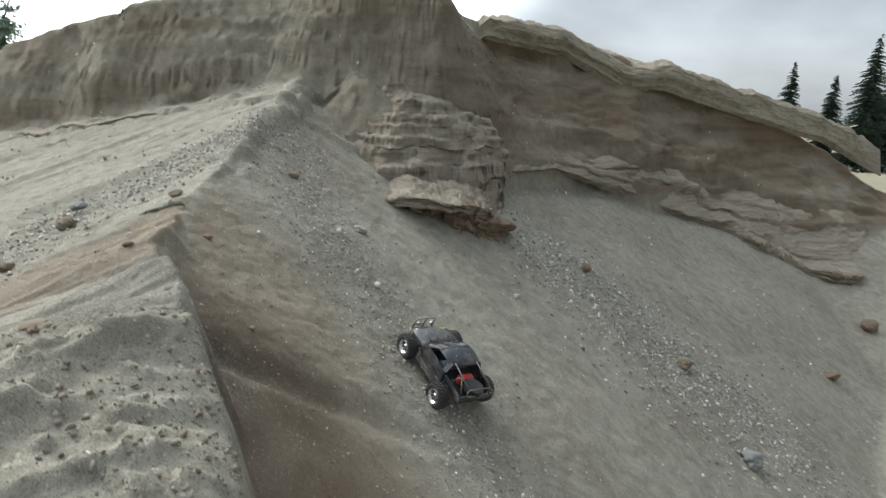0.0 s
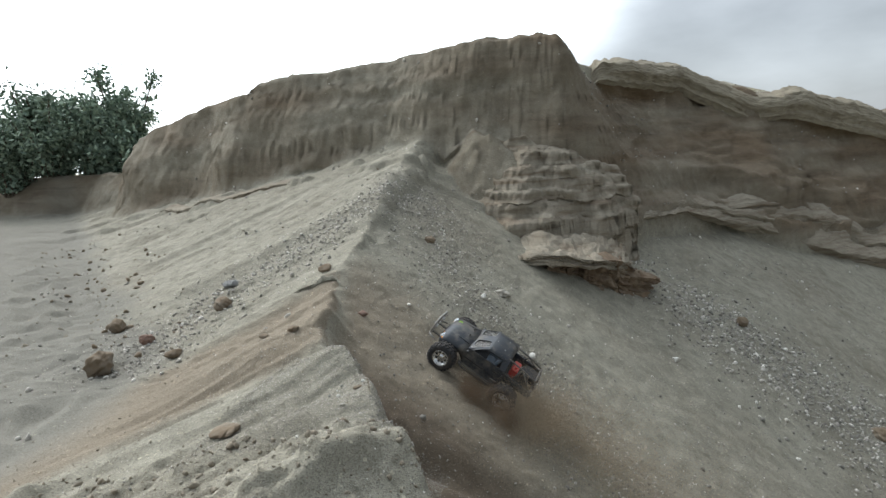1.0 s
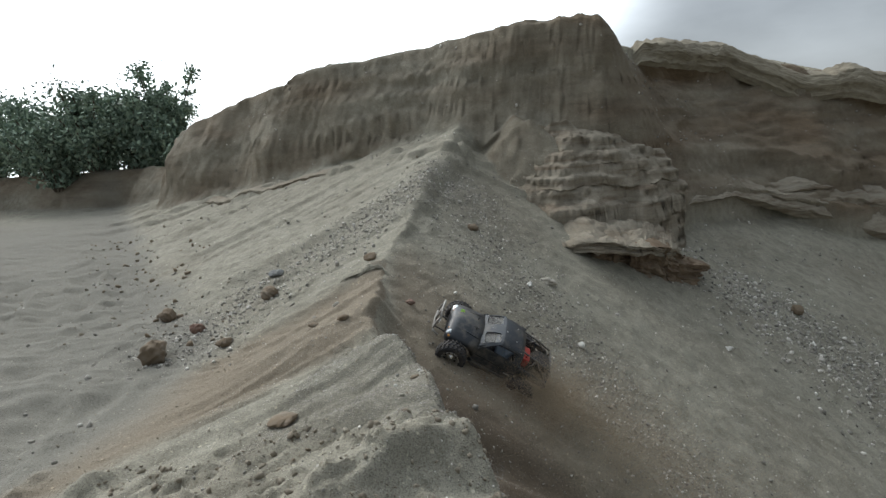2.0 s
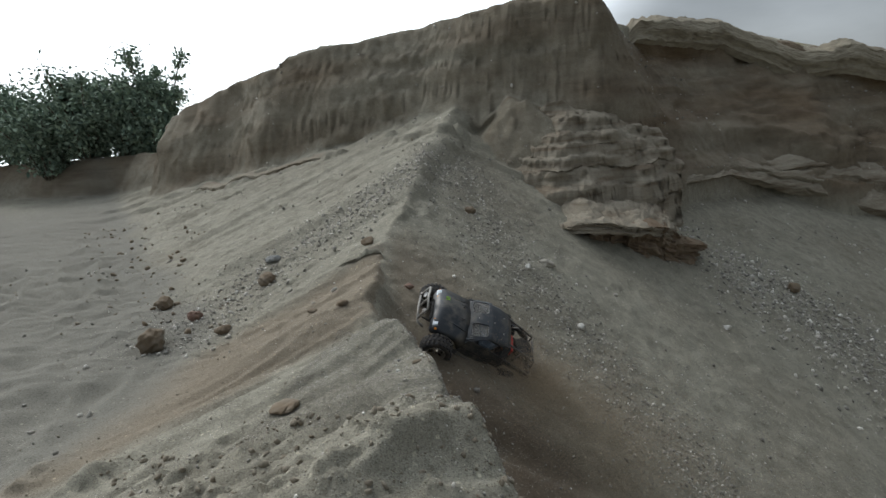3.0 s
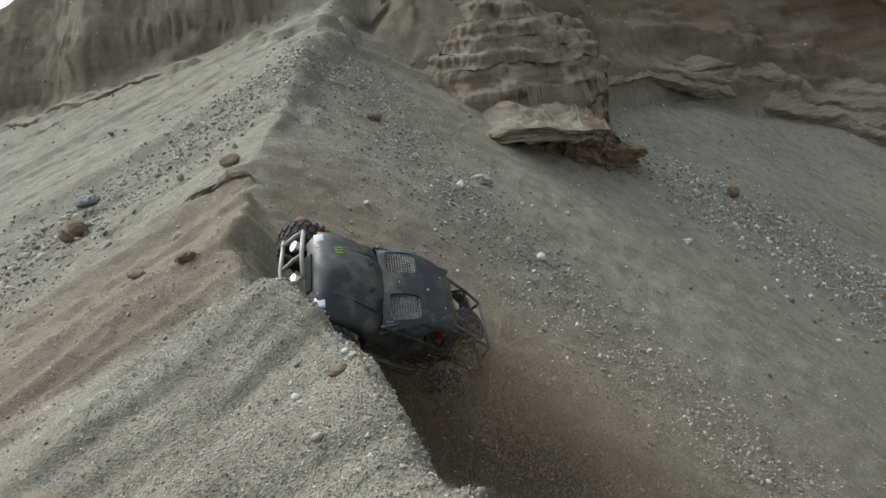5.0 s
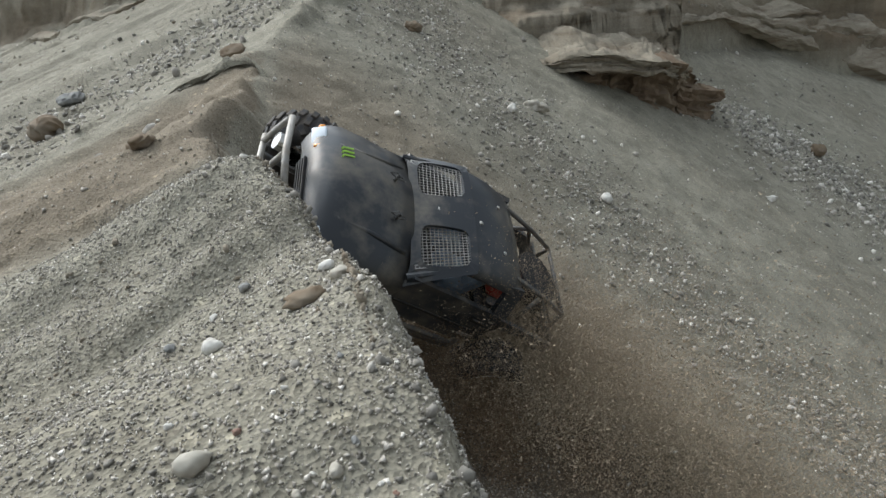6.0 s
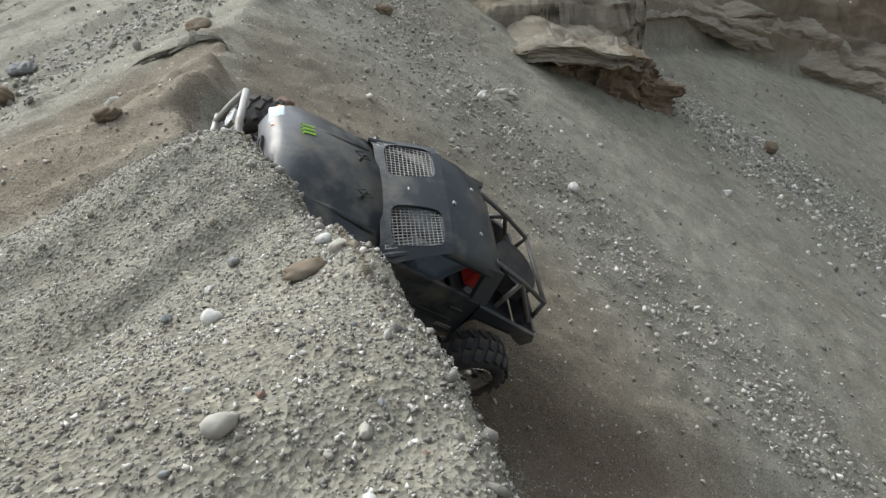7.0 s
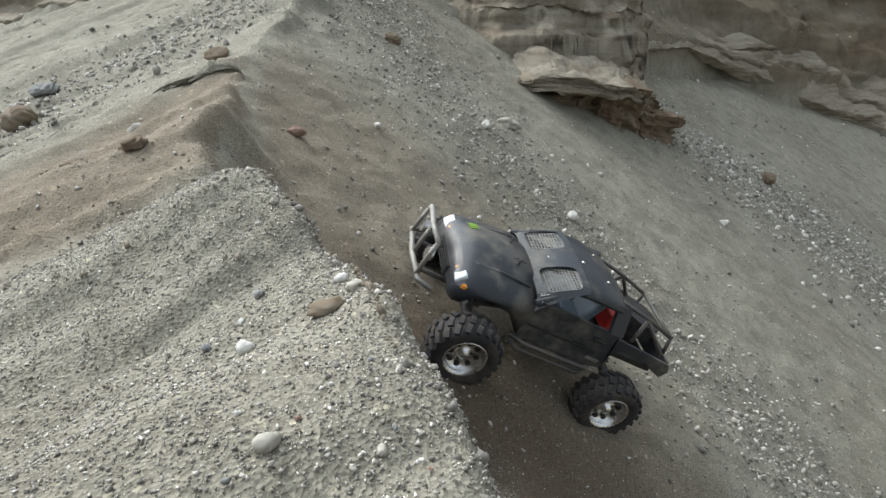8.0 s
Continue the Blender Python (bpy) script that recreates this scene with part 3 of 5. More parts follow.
def bed(name, root, line, thick, tread, rise, seed, m, label="", jag=0.05, under=0.04, runnel=0.02, foot=0.03, out=None):
    """One bed of packed sand: a ragged lip along a line, an eroded face below it and a tread running back into the hill."""
    line = np.array(line, float)
    seg = np.concatenate([[0], np.cumsum(np.linalg.norm(np.diff(line, axis=0), axis=1))])
    n = int(seg[-1] / 0.011)
    s = np.linspace(0, seg[-1], n)
    p = np.stack([np.interp(s, seg, line[:, k]) for k in range(3)], -1)
    for _ in range(14):
        p[1:-1] = (p[:-2] + 2 * p[1:-1] + p[2:]) / 4
    dx, dy = np.gradient(p[:, 0]), np.gradient(p[:, 1])
    for _ in range(20):
        dx[1:-1], dy[1:-1] = (dx[:-2] + dx[1:-1] + dx[2:]) / 3, (dy[:-2] + dy[1:-1] + dy[2:]) / 3
    ln = np.hypot(dx, dy)
    ox, oy = dy / ln, -dx / ln
    bx, by = (ox, oy) if out is None else out
    zero = s * 0
    block = np.floor(s * 6.5 + 1.5 * vnoise(s * 3, zero + seed, seed))
    ragged = jag * (0.6 * vnoise(block * 3.3, zero + seed, seed + 1) + 0.6 * fbm(s * 5, zero + seed, seed + 2, 5, 0.62) + 1.1 * fbm(s * 1.7, zero + seed, seed + 3, 2))
    p[:, 2] += 0.6 * jag * fbm(s * 2.1, zero + seed, seed + 9, 3)
    groove = -runnel * np.clip(1 - 3.5 * np.abs(vnoise(s * 9, zero + seed * 0.7, seed + 4)), 0, 1)
    hgt = thick * np.clip(1 + 0.35 * fbm(s * 2.5, zero, seed + 5, 3), 0.5, 1.6)
    rows = []
    for k in range(25):
        back = tread * (1 - k / 24) ** 1.3
        share = back / tread
        z = p[:, 2] + rise * back + 0.045 * fbm(s * 4, zero + back * 4, seed + 6, 5, 0.6) * min(1.0, 0.35 + 3 * share) - 0.05 * share ** 4 - 0.02 * (1 - share) ** 6
        o = (ragged + groove) * (1 - share) ** 4
        rows.append(np.stack([p[:, 0] + ox * o - bx * back, p[:, 1] + oy * o - by * back, z], -1))
    for k in range(1, 19):
        w = k / 18
        lam = fbm(s * 4, zero + w * 6.5 + seed, seed + 7, 4, 0.6)
        o = ragged * (1 - 0.5 * w) + groove * (1.2 - 0.4 * w) + 0.030 * lam * (thick / 0.15) ** 0.5 - under * math.sin(math.pi * min(1, w * 0.62)) + foot * max(0, w - 0.6) ** 2 * 6
        z = p[:, 2] - hgt * w + 0.010 * fbm(s * 11, zero + w * 5, seed + 8, 3)
        rows.append(np.stack([p[:, 0] + ox * o, p[:, 1] + oy * o, z], -1))
    co = np.stack(rows, 1)
    m1 = len(rows)
    faces = [(i * m1 + k, (i + 1) * m1 + k, (i + 1) * m1 + k + 1, i * m1 + k + 1) for i in range(n - 1) for k in range(m1 - 1)]
    ob = mesh_from(name, co.reshape(-1, 3).tolist(), faces, m, False)
    ob.parent = root
    if label:
        ob["label"] = label
    return ob


# clay at the ledge; on the lip's broken face the tone imitates shade
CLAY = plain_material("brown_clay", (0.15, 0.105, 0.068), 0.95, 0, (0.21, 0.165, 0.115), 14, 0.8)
outcrop_root = tagged(new("sand_outcrop"), "pale layered outcrop of packed sand with dark undercuts", "rock")


def terraced_mass(root, m):
    """An eroded mass of packed sand in flat-lying beds, each bed a mesh of its own."""
    h = 0.15
    x, y = np.meshgrid(np.arange(-1.75, 0.62, 0.0105), np.arange(5.15, 6.85, 0.0105), indexing="ij")
    ground_z = land(x, y)[0]
    front = 5.58 - 0.02 * np.clip(-x - 0.45, 0, 9) + 1.2 * np.clip(-x - 1.12, 0, 9) + 1.05 * np.clip(x + 0.34, 0, 9) ** 1.5
    front = front + 0.15 * fbm(x * 1.7 + 3, y * 1.2, 301, 3) + 0.06 * fbm(x * 5, y * 4, 303, 4)
    ramp_z = 0.24 + 1.12 * (y - front)
    ramp_z = ramp_z - 2.0 * np.clip(0.06 - (y - front), 0, 1)
    ramp_z = np.minimum(ramp_z, 1.10 - 0.30 * np.clip(x + 0.6, 0, 2) + 0.06 * fbm(x * 3, y * 3, 307, 3))
    warp = 0.035 * np.sin(ramp_z * 8.0 + 1.1) + 0.055 * fbm(x * 1.6, y * 1.6, 309, 4)
    q = (ramp_z + warp) / h
    k = np.floor(q)
    f = q - k
    sharp = 0.55 + 0.4 * vnoise(k * 2.3, x * 1.4, 311)
    stepped = (k + f ** 5 / (f ** 5 + (1 - f) ** 5 + 1e-9)) * h - warp
    z = ramp_z + np.clip(sharp, 0.15, 0.92) * (stepped - ramp_z)
    z = z + 0.012 * fbm(x * 8, y * 8, 313, 4, 0.6)
    # harder beds stand proud, runnels cut them
    proud = 0.045 * vnoise(k * 3.7, x * 1.9 + k * 1.3, 315) + 0.016 * vnoise(np.floor(z * 26) * 1.7, x * 3, 317) + 0.035 * fbm(x * 7, z * 10, 319, 4, 0.6)
    groove = np.clip(1 - 3.2 * np.abs(vnoise(x * 4.6 + 0.5 * z + k * 2.37, k * 1.7, 321)), 0, 1) * 0.035
    sunk = z < ground_z + 0.01
    z = np.where(sunk, np.minimum(z, ground_z - 0.04), z)
    yy = y - np.where(sunk, 0, proud - groove)
    xx = x + np.where(sunk, 0, 0.4 * proud * step(-0.2, 0.2, x))
    nx, ny = x.shape
    co = np.stack([xx, yy, z], -1).reshape(-1, 3)
    i0 = (np.arange(nx - 1)[:, None] * ny + np.arange(ny - 1)[None, :]).ravel()
    quads = np.stack([i0, i0 + ny, i0 + ny + 1, i0 + 1], -1)
    show = ~sunk.ravel()[quads].all(1)
    quads = quads[show]
    bed_of = np.clip(k.ravel()[quads].min(1), 0, 9)
    for b in np.unique(bed_of):
        fa = quads[bed_of == b]
        used, inv = np.unique(fa, return_inverse=True)
        ob = mesh_from("sand_bed", co[used].tolist(), inv.reshape(-1, 4).tolist(), m, True)
        ob.parent = root


terraced_mass(outcrop_root, PACKED)
ledge_root = tagged(new("sand_ledge"), "jutting ledge of packed sand over a dark brown hollow", "rock")
bed("ledge_slab", ledge_root, [(-0.98, 5.34, 0.22), (-0.78, 5.10, 0.130), (-0.55, 5.00, 0.135), (-0.36, 4.98, 0.140), (-0.12, 5.04, 0.105), (0.06, 5.10, 0.085), (0.22, 5.26, 0.04), (0.36, 5.48, -0.04), (0.42, 5.75, -0.10)],
    0.075, 0.75, 0.20, 211, PACKED, "pale crumbling slab with a ragged lip", 0.045, 0.02, 0.012, 0.0, (0.10, -0.99))
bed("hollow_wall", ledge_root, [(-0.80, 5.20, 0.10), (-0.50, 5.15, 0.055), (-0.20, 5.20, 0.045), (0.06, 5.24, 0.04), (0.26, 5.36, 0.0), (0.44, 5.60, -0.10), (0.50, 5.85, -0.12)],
    0.24, 0.4, 0.0, 223, CLAY, "dark brown wall set back under the slab", 0.06, 0.07, 0.02, 0.02)
bed("clay_nose", ledge_root, [(0.12, 5.36, -0.04), (0.26, 5.28, -0.09), (0.42, 5.40, -0.13), (0.56, 5.60, -0.19), (0.62, 5.82, -0.22), (0.58, 6.0, -0.20)],
    0.22, 0.35, 0.25, 229, CLAY, "ochre clay breaking out at the ledge's end", 0.06, 0.05, 0.02, 0.02)

# the broken lip where the crest was undercut
lip_root = tagged(new("sand_lip"), "thin overhanging crust of sand with a dark crack on the crest", "rock")
LIP = [(-1.86, 3.10), (-1.78, 3.17), (-1.70, 3.23), (-1.62, 3.28), (-1.56, 3.29), (-1.52, 3.26), (-1.47, 3.22)]
bed("crust", lip_root, [(x, y, height(x, y) + 0.045 * math.sin(math.pi * k / 6) - 0.018) for k, (x, y) in enumerate(LIP)], 0.03, 0.16, -0.05, 251, SAND, "", 0.016, 0.01, 0.006, 0.0, (0.3, -0.95))
# the shade under the crust is put into this face's dark colour
bed("broken_face", lip_root, [(x, y + 0.03, height(x, y) + 0.04 * math.sin(math.pi * k / 6) - 0.034) for k, (x, y) in enumerate(LIP)], 0.05, 0.10, -0.1, 257, CLAY, "brown sand face under the crust, coloured dark for its shade", 0.016, 0.02, 0.006, 0.0, (0.3, -0.95))

# ---- stones ----


def ico_arrays(sub):
    bm = bmesh.new()
    bmesh.ops.create_icosphere(bm, subdivisions=sub, radius=1)
    co = np.array([v.co for v in bm.verts])
    fa = np.array([[v.index for v in f.verts] for f in bm.faces])
    bm.free()
    return co, fa


def scatter(name, label, places, sizes, seed, m=None, sink=0.25, fine=False):
    rng = np.random.RandomState(seed)
    co, fa = ico_arrays(1)
    if fine:
        co = np.array([(1, 0, 0), (-1, 0, 0), (0, 1, 0), (0, -1, 0), (0, 0, 1), (0, 0, -1)], float)
        fa = np.array([(0, 2, 4), (2, 1, 4), (1, 3, 4), (3, 0, 4), (2, 0, 5), (1, 2, 5), (3, 1, 5), (0, 3, 5)])
    if fine == 4:
        co = np.array([(1, 1, 1), (1, -1, -1), (-1, 1, -1), (-1, -1, 1)]) * 0.75
        fa = np.array([(0, 1, 2), (0, 3, 1), (0, 2, 3), (1, 3, 2)])
    n = len(places)
    z = land(places[:, 0], places[:, 1])[0]
    ax = rng.normal(size=(n, 4))
    ax /= np.linalg.norm(ax, axis=1)[:, None]
    w, x, y, q = ax.T
    rot = np.stack([np.stack([1 - 2 * (y * y + q * q), 2 * (x * y - q * w), 2 * (x * q + y * w)], -1),
                    np.stack([2 * (x * y + q * w), 1 - 2 * (x * x + q * q), 2 * (y * q - x * w)], -1),
                    np.stack([2 * (x * q - y * w), 2 * (y * q + x * w), 1 - 2 * (x * x + y * y)], -1)], 1)
    shape = sizes[:, None] * np.stack([rng.uniform(0.8, 1.25, n), rng.uniform(0.65, 1.0, n), rng.uniform(0.4, 0.75, n)], -1) / 2
    pts = co[None] * (1 + 0.20 * rng.normal(size=(n, len(co), 1))) * shape[:, None]
    pts = np.einsum("nij,nkj->nki", rot, pts)
    pts += np.stack([places[:, 0], places[:, 1], z + sizes * (0.5 - sink) * 0.6], -1)[:, None]
    faces = (fa[None] + (np.arange(n) * len(co))[:, None, None]).reshape(-1, 3)
    me = bpy.data.meshes.new(name)
    me.vertices.add(n * len(co)), me.loops.add(faces.size), me.polygons.add(len(faces))
    me.vertices.foreach_set("co", pts.ravel())
    me.loops.foreach_set("vertex_index", faces.ravel())
    me.polygons.foreach_set("loop_start", np.arange(len(faces)) * 3)
    me.polygons.foreach_set("loop_total", np.full(len(faces), 3))
    me.update(calc_edges=True)
    me.materials.append(m or STONE)
    return tagged(new(name, me), label, "gravel", kind="stuff")


def along(line, width, n, rng, jitter=0.0):
    line = np.array(line)
    seg = np.hypot(*np.diff(line, axis=0).T)
    cum = np.concatenate([[0], np.cumsum(seg)])
    s = rng.rand(n) * cum[-1]
    w = np.interp(s, cum, width if isinstance(width, list) else [width] * len(line))
    return np.stack([np.interp(s, cum, line[:, 0]) + rng.normal(size=n) * w, np.interp(s, cum, line[:, 1]) + rng.normal(size=n) * w], -1)


def grade(n, lo, hi, rng, power=6):
    """Sizes with many small and few large."""
    return lo + (hi - lo) * rng.rand(n) ** power


def strewn():
    rng = np.random.RandomState(5)
    n = 8000
    p = along([(-1.5, 5.6), (-1.2, 4.5), (-0.85, 3.95), (-0.45, 3.5), (0.05, 2.9), (0.4, 2.3)], [0.16, 0.24, 0.22, 0.18, 0.16, 0.20], n, rng)
    scatter("gravel_streak", "streak of mixed pale and grey gravel down the slope", p, grade(n, 0.0045, 0.025, rng, 5.5), 1, None, 0.3)
    n = 12000
    p = along([(-1.5, 5.6), (-1.2, 4.5), (-0.85, 3.95), (-0.45, 3.5), (0.05, 2.9), (0.4, 2.3)], [0.20, 0.28, 0.28, 0.24, 0.22, 0.26], n, rng)
    scatter("fine_gravel", "fine pale gravel in the streak down the slope", p, grade(n, 0.004, 0.013, rng), 21, None, 0.2, 4)
    n = 6500
    p = along([(0.9, 6.1), (1.5, 5.6), (2.3, 5.2), (3.4, 4.6)], [0.3, 0.45, 0.5, 0.6], n, rng)
    scatter("gravel_streak", "wide patch of loose stones low on the slope", p, grade(n, 0.010, 0.048, rng, 5), 2, None, 0.3)
    n = 9000
    p = along([(0.9, 6.1), (1.5, 5.6), (2.3, 5.2), (3.4, 4.6)], [0.3, 0.5, 0.6, 0.7], n, rng)
    scatter("fine_gravel", "fine pale gravel low on the slope", p, grade(n, 0.006, 0.020, rng), 22, None, 0.2, 4)
    n = 3400
    p = along([(-1.66, 5.2), (-1.8, 4.6), (-2.0, 4.2), (-2.35, 3.7), (-2.55, 3.2), (-2.45, 2.7)], [0.12, 0.15, 0.15, 0.2, 0.2, 0.16], n, rng)
    scatter("gravel_streak", "band of coarse stones along the heap's shoulder", p, grade(n, 0.0055, 0.030, rng, 5), 3, None, 0.35)
    n = 9000
    p = along([(-1.60, 5.4), (-1.8, 4.6), (-2.0, 4.2), (-2.35, 3.7), (-2.55, 3.2), (-2.45, 2.7)], [0.16, 0.20, 0.2, 0.26, 0.26, 0.22], n, rng)
    scatter("fine_gravel", "fine pale gravel along the heap's shoulder", p, grade(n, 0.004, 0.014, rng), 23, None, 0.2, 4)
    n = 30000
    p = np.stack([rng.uniform(-1.8, -0.55, n), rng.uniform(1.1, 2.6, n)], -1)
    scatter("fine_gravel", "grey grit and small pebbles on the spur", p, grade(n, 0.0013, 0.0055, rng, 8), 4, None, 0.35, True)
    n = 85000
    p = np.stack([rng.uniform(-1.46, -0.78, n), rng.uniform(1.60, 2.42, n)], -1)
    scatter("fine_gravel", "coarse grit on the spur's rounded top", p, grade(n, 0.0013, 0.0042, rng), 14, None, 0.25, 4)
    n = 2600
    p = np.stack([rng.uniform(-2.2, -0.45, n), rng.uniform(0.9, 2.7, n)], -1)
    cx = np.interp(p[:, 1], [c[0] for c in CREST], [c[1] for c in CREST])
    p[:, 0] = np.minimum(p[:, 0], cx - 0.01)
    scatter("sand_clods", "small crumbs of damp sand on the spur's ribs", p[(p[:, 1] > 1.9) | (p[:, 0] < -1.2)], grade(n, 0.003, 0.011, rng)[(p[:, 1] > 1.9) | (p[:, 0] < -1.2)], 15, PACKED, 0.35)
    n = 700
    y = rng.uniform(0.7, 1.62, n)
    p = np.stack([np.interp(y, [c[0] for c in CREST], [c[1] for c in CREST]) - 0.01 - 1.3 * rng.rand(n), y], -1)
    scatter("loose_stones", "small stones and crumbs caught on the spur's ribs", p, grade(n, 0.004, 0.015, rng), 25, None, 0.3)
    n = 900
    p = np.stack([rng.uniform(-6.5, -2.0, n), rng.uniform(1.2, 7.0, n)], -1)
    scatter("sand_clods", "small crumbs of damp sand on the pit floor", p, grade(n, 0.008, 0.04, rng), 16, PACKED, 0.35)
    n = 9000
    p = np.stack([rng.uniform(-1.6, 2.4, n), rng.uniform(2.3, 6.2, n)], -1)
    scatter("fine_gravel", "thin veil of pale grit on the long slope", p, grade(n, 0.004, 0.014, rng), 17, None, 0.2, 4)
    n = 3000
    p = np.stack([rng.uniform(-5.5, 5.5, n), rng.uniform(1.0, 8.4, n)], -1)
    p = p[(p[:, 1] > 2.5) | (p[:, 0] < -2.2)]
    scatter("loose_stones", "scattered single stones on sandy ground", p, grade(len(p), 0.005, 0.04, rng), 6)
    n = 2600
    p = np.stack([rng.uniform(-1.3, 1.2, n), rng.uniform(2.1, 4.0, n)], -1)
    scatter("loose_stones", "small stones on churned brown sand", p, grade(n, 0.003, 0.018, rng), 7)
    n = 2600
    p = np.stack([rng.uniform(-6.5, 6.0, n), rng.uniform(6.4, 12, n)], -1)
    scatter("loose_stones", "pale stones stuck in the cut bank", p, grade(n, 0.010, 0.05, rng), 8)


def foot_clods():
    rng = np.random.RandomState(31)
    n = 150
    p = along([(-2.5, 2.9), (-3.3, 3.65), (-4.6, 5.0), (-7.0, 7.4)], [0.12, 0.16, 0.22, 0.3], n, rng)
    scatter("sand_clods", "dark damp clods rolled to the foot of the heap", p, grade(n, 0.012, 0.06, rng, 4), 33, SOIL, 0.35)


def spur_clods():
    rng = np.random.RandomState(37)
    n = 1800
    y = rng.uniform(0.6, 1.66, n)
    p = np.stack([np.interp(y, [c[0] for c in CREST], [c[1] for c in CREST]) - 0.005 - 1.2 * rng.rand(n) ** 1.6, y], -1)
    scatter("sand_clods", "crumbling clods of grey sand along the spur's back", p, grade(n, 0.005, 0.026, rng, 5), 39, PACKED, 0.35)
    n = 700
    y = rng.uniform(1.5, 2.35, n)
    p = np.stack([np.interp(y, [c[0] for c in CREST], [c[1] for c in CREST]) + rng.normal(size=n) * 0.025, y], -1)
    scatter("loose_stones", "small stones sticking out of the spur's broken edge", p, grade(n, 0.0025, 0.011, rng, 5), 41, None, 0.35)


strewn()
foot_clods()
spur_clods()


def stone(name, label, x, y, size, seed, m=None, flat=0.7, sink=0.2, group="", z=None):
    rng = np.random.RandomState(seed)
    co, fa = ico_arrays(4 if size > 0.05 else 3)
    off = rng.rand(3) * 50
    n1 = fbm(co[:, 0] * 1.3 + off[0], co[:, 1] * 1.3 + co[:, 2] * 0.9 + off[1], seed, 3)
    n2 = fbm(co[:, 0] * 4 + off[1], co[:, 2] * 4 + co[:, 1] * 3 + off[2], seed + 3, 3)
    rough = 2.2
    co = co * (1 + 0.12 * rough * np.clip(n1, -1, 1) + 0.06 * rough * np.clip(n2, -1, 1))[:, None] * (np.array([1.0, rng.uniform(0.7, 0.9), flat]) * size / 2)
    ob = mesh_from(name, co.tolist(), fa.tolist(), m or STONE, True)
    ob.matrix_world = pose(x, y, (height(x, y) if z is None else z) + size * flat * (0.5 - sink), rng.uniform(-15, 15), rng.uniform(-15, 15), rng.uniform(0, 360))
    return tagged(ob, label, "stone", group)


PALE = plain_material("pale_stone", (0.36, 0.34, 0.29), 0.8, 0, (0.22, 0.18, 0.13), 60, 0.5)
WHITE = plain_material("white_stone", (0.55, 0.54, 0.50), 0.75, 0, (0.30, 0.25, 0.2), 70, 0.5)
GREY = plain_material("grey_stone", (0.19, 0.195, 0.19), 0.8, 0, (0.25, 0.23, 0.2), 70, 0.5)
RUST = plain_material("rust_stone", (0.20, 0.115, 0.085), 0.8, 0, (0.25, 0.2, 0.16), 70, 0.5)
PEBBLES = [  # x, y, size, look
    (-1.044, 1.930, 0.0289, WHITE), (-0.919, 1.794, 0.0152, PALE), (-0.975, 1.789, 0.0251, PALE), (-0.913, 1.762, 0.0127, WHITE),
    (-1.105, 2.000, 0.0125, WHITE), (-1.062, 1.969, 0.0145, WHITE), (-1.112, 2.214, 0.0197, PALE), (-0.914, 1.809, 0.0086, GREY),
    (-0.932, 1.783, 0.0098, PALE), (-1.075, 1.931, 0.0185, GREY), (-0.894, 1.790, 0.0065, RUST), (-0.966, 1.809, 0.0075, RUST),
    (-0.903, 1.753, 0.0065, WHITE), (-0.938, 1.874, 0.0091, GREY), (-0.855, 1.893, 0.0196, PALE), (-0.901, 1.915, 0.0099, GREY),
    (-0.955, 1.838, 0.0068, WHITE), (-1.000, 1.813, 0.0075, WHITE), (-0.901, 1.794, 0.0054, WHITE), (-1.083, 2.062, 0.0231, GREY),
    (-0.928, 1.792, 0.0060, WHITE), (-0.989, 1.768, 0.0078, GREY), (-0.990, 2.020, 0.0240, WHITE), (-0.972, 1.998, 0.0330, PALE), (-0.940, 2.000, 0.0220, GREY), (-0.872, 1.915, 0.0180, PALE)]
NAMES = {WHITE.name: "white", PALE.name: "pale buff", GREY.name: "smooth grey", RUST.name: "rust-brown"}
for i, (x, y, s, m) in enumerate(PEBBLES):
    stone("pebble", NAMES[m.name] + " pebble half sunk in the spur's grit", x, y, s * 0.52, 100 + i, m, 0.68, 0.30, "pebbles on the spur")
stone("boulder", "brown rounded boulder on the pit floor", -2.60, 2.66, 0.13, 201, SOIL, 0.95, 0.12)
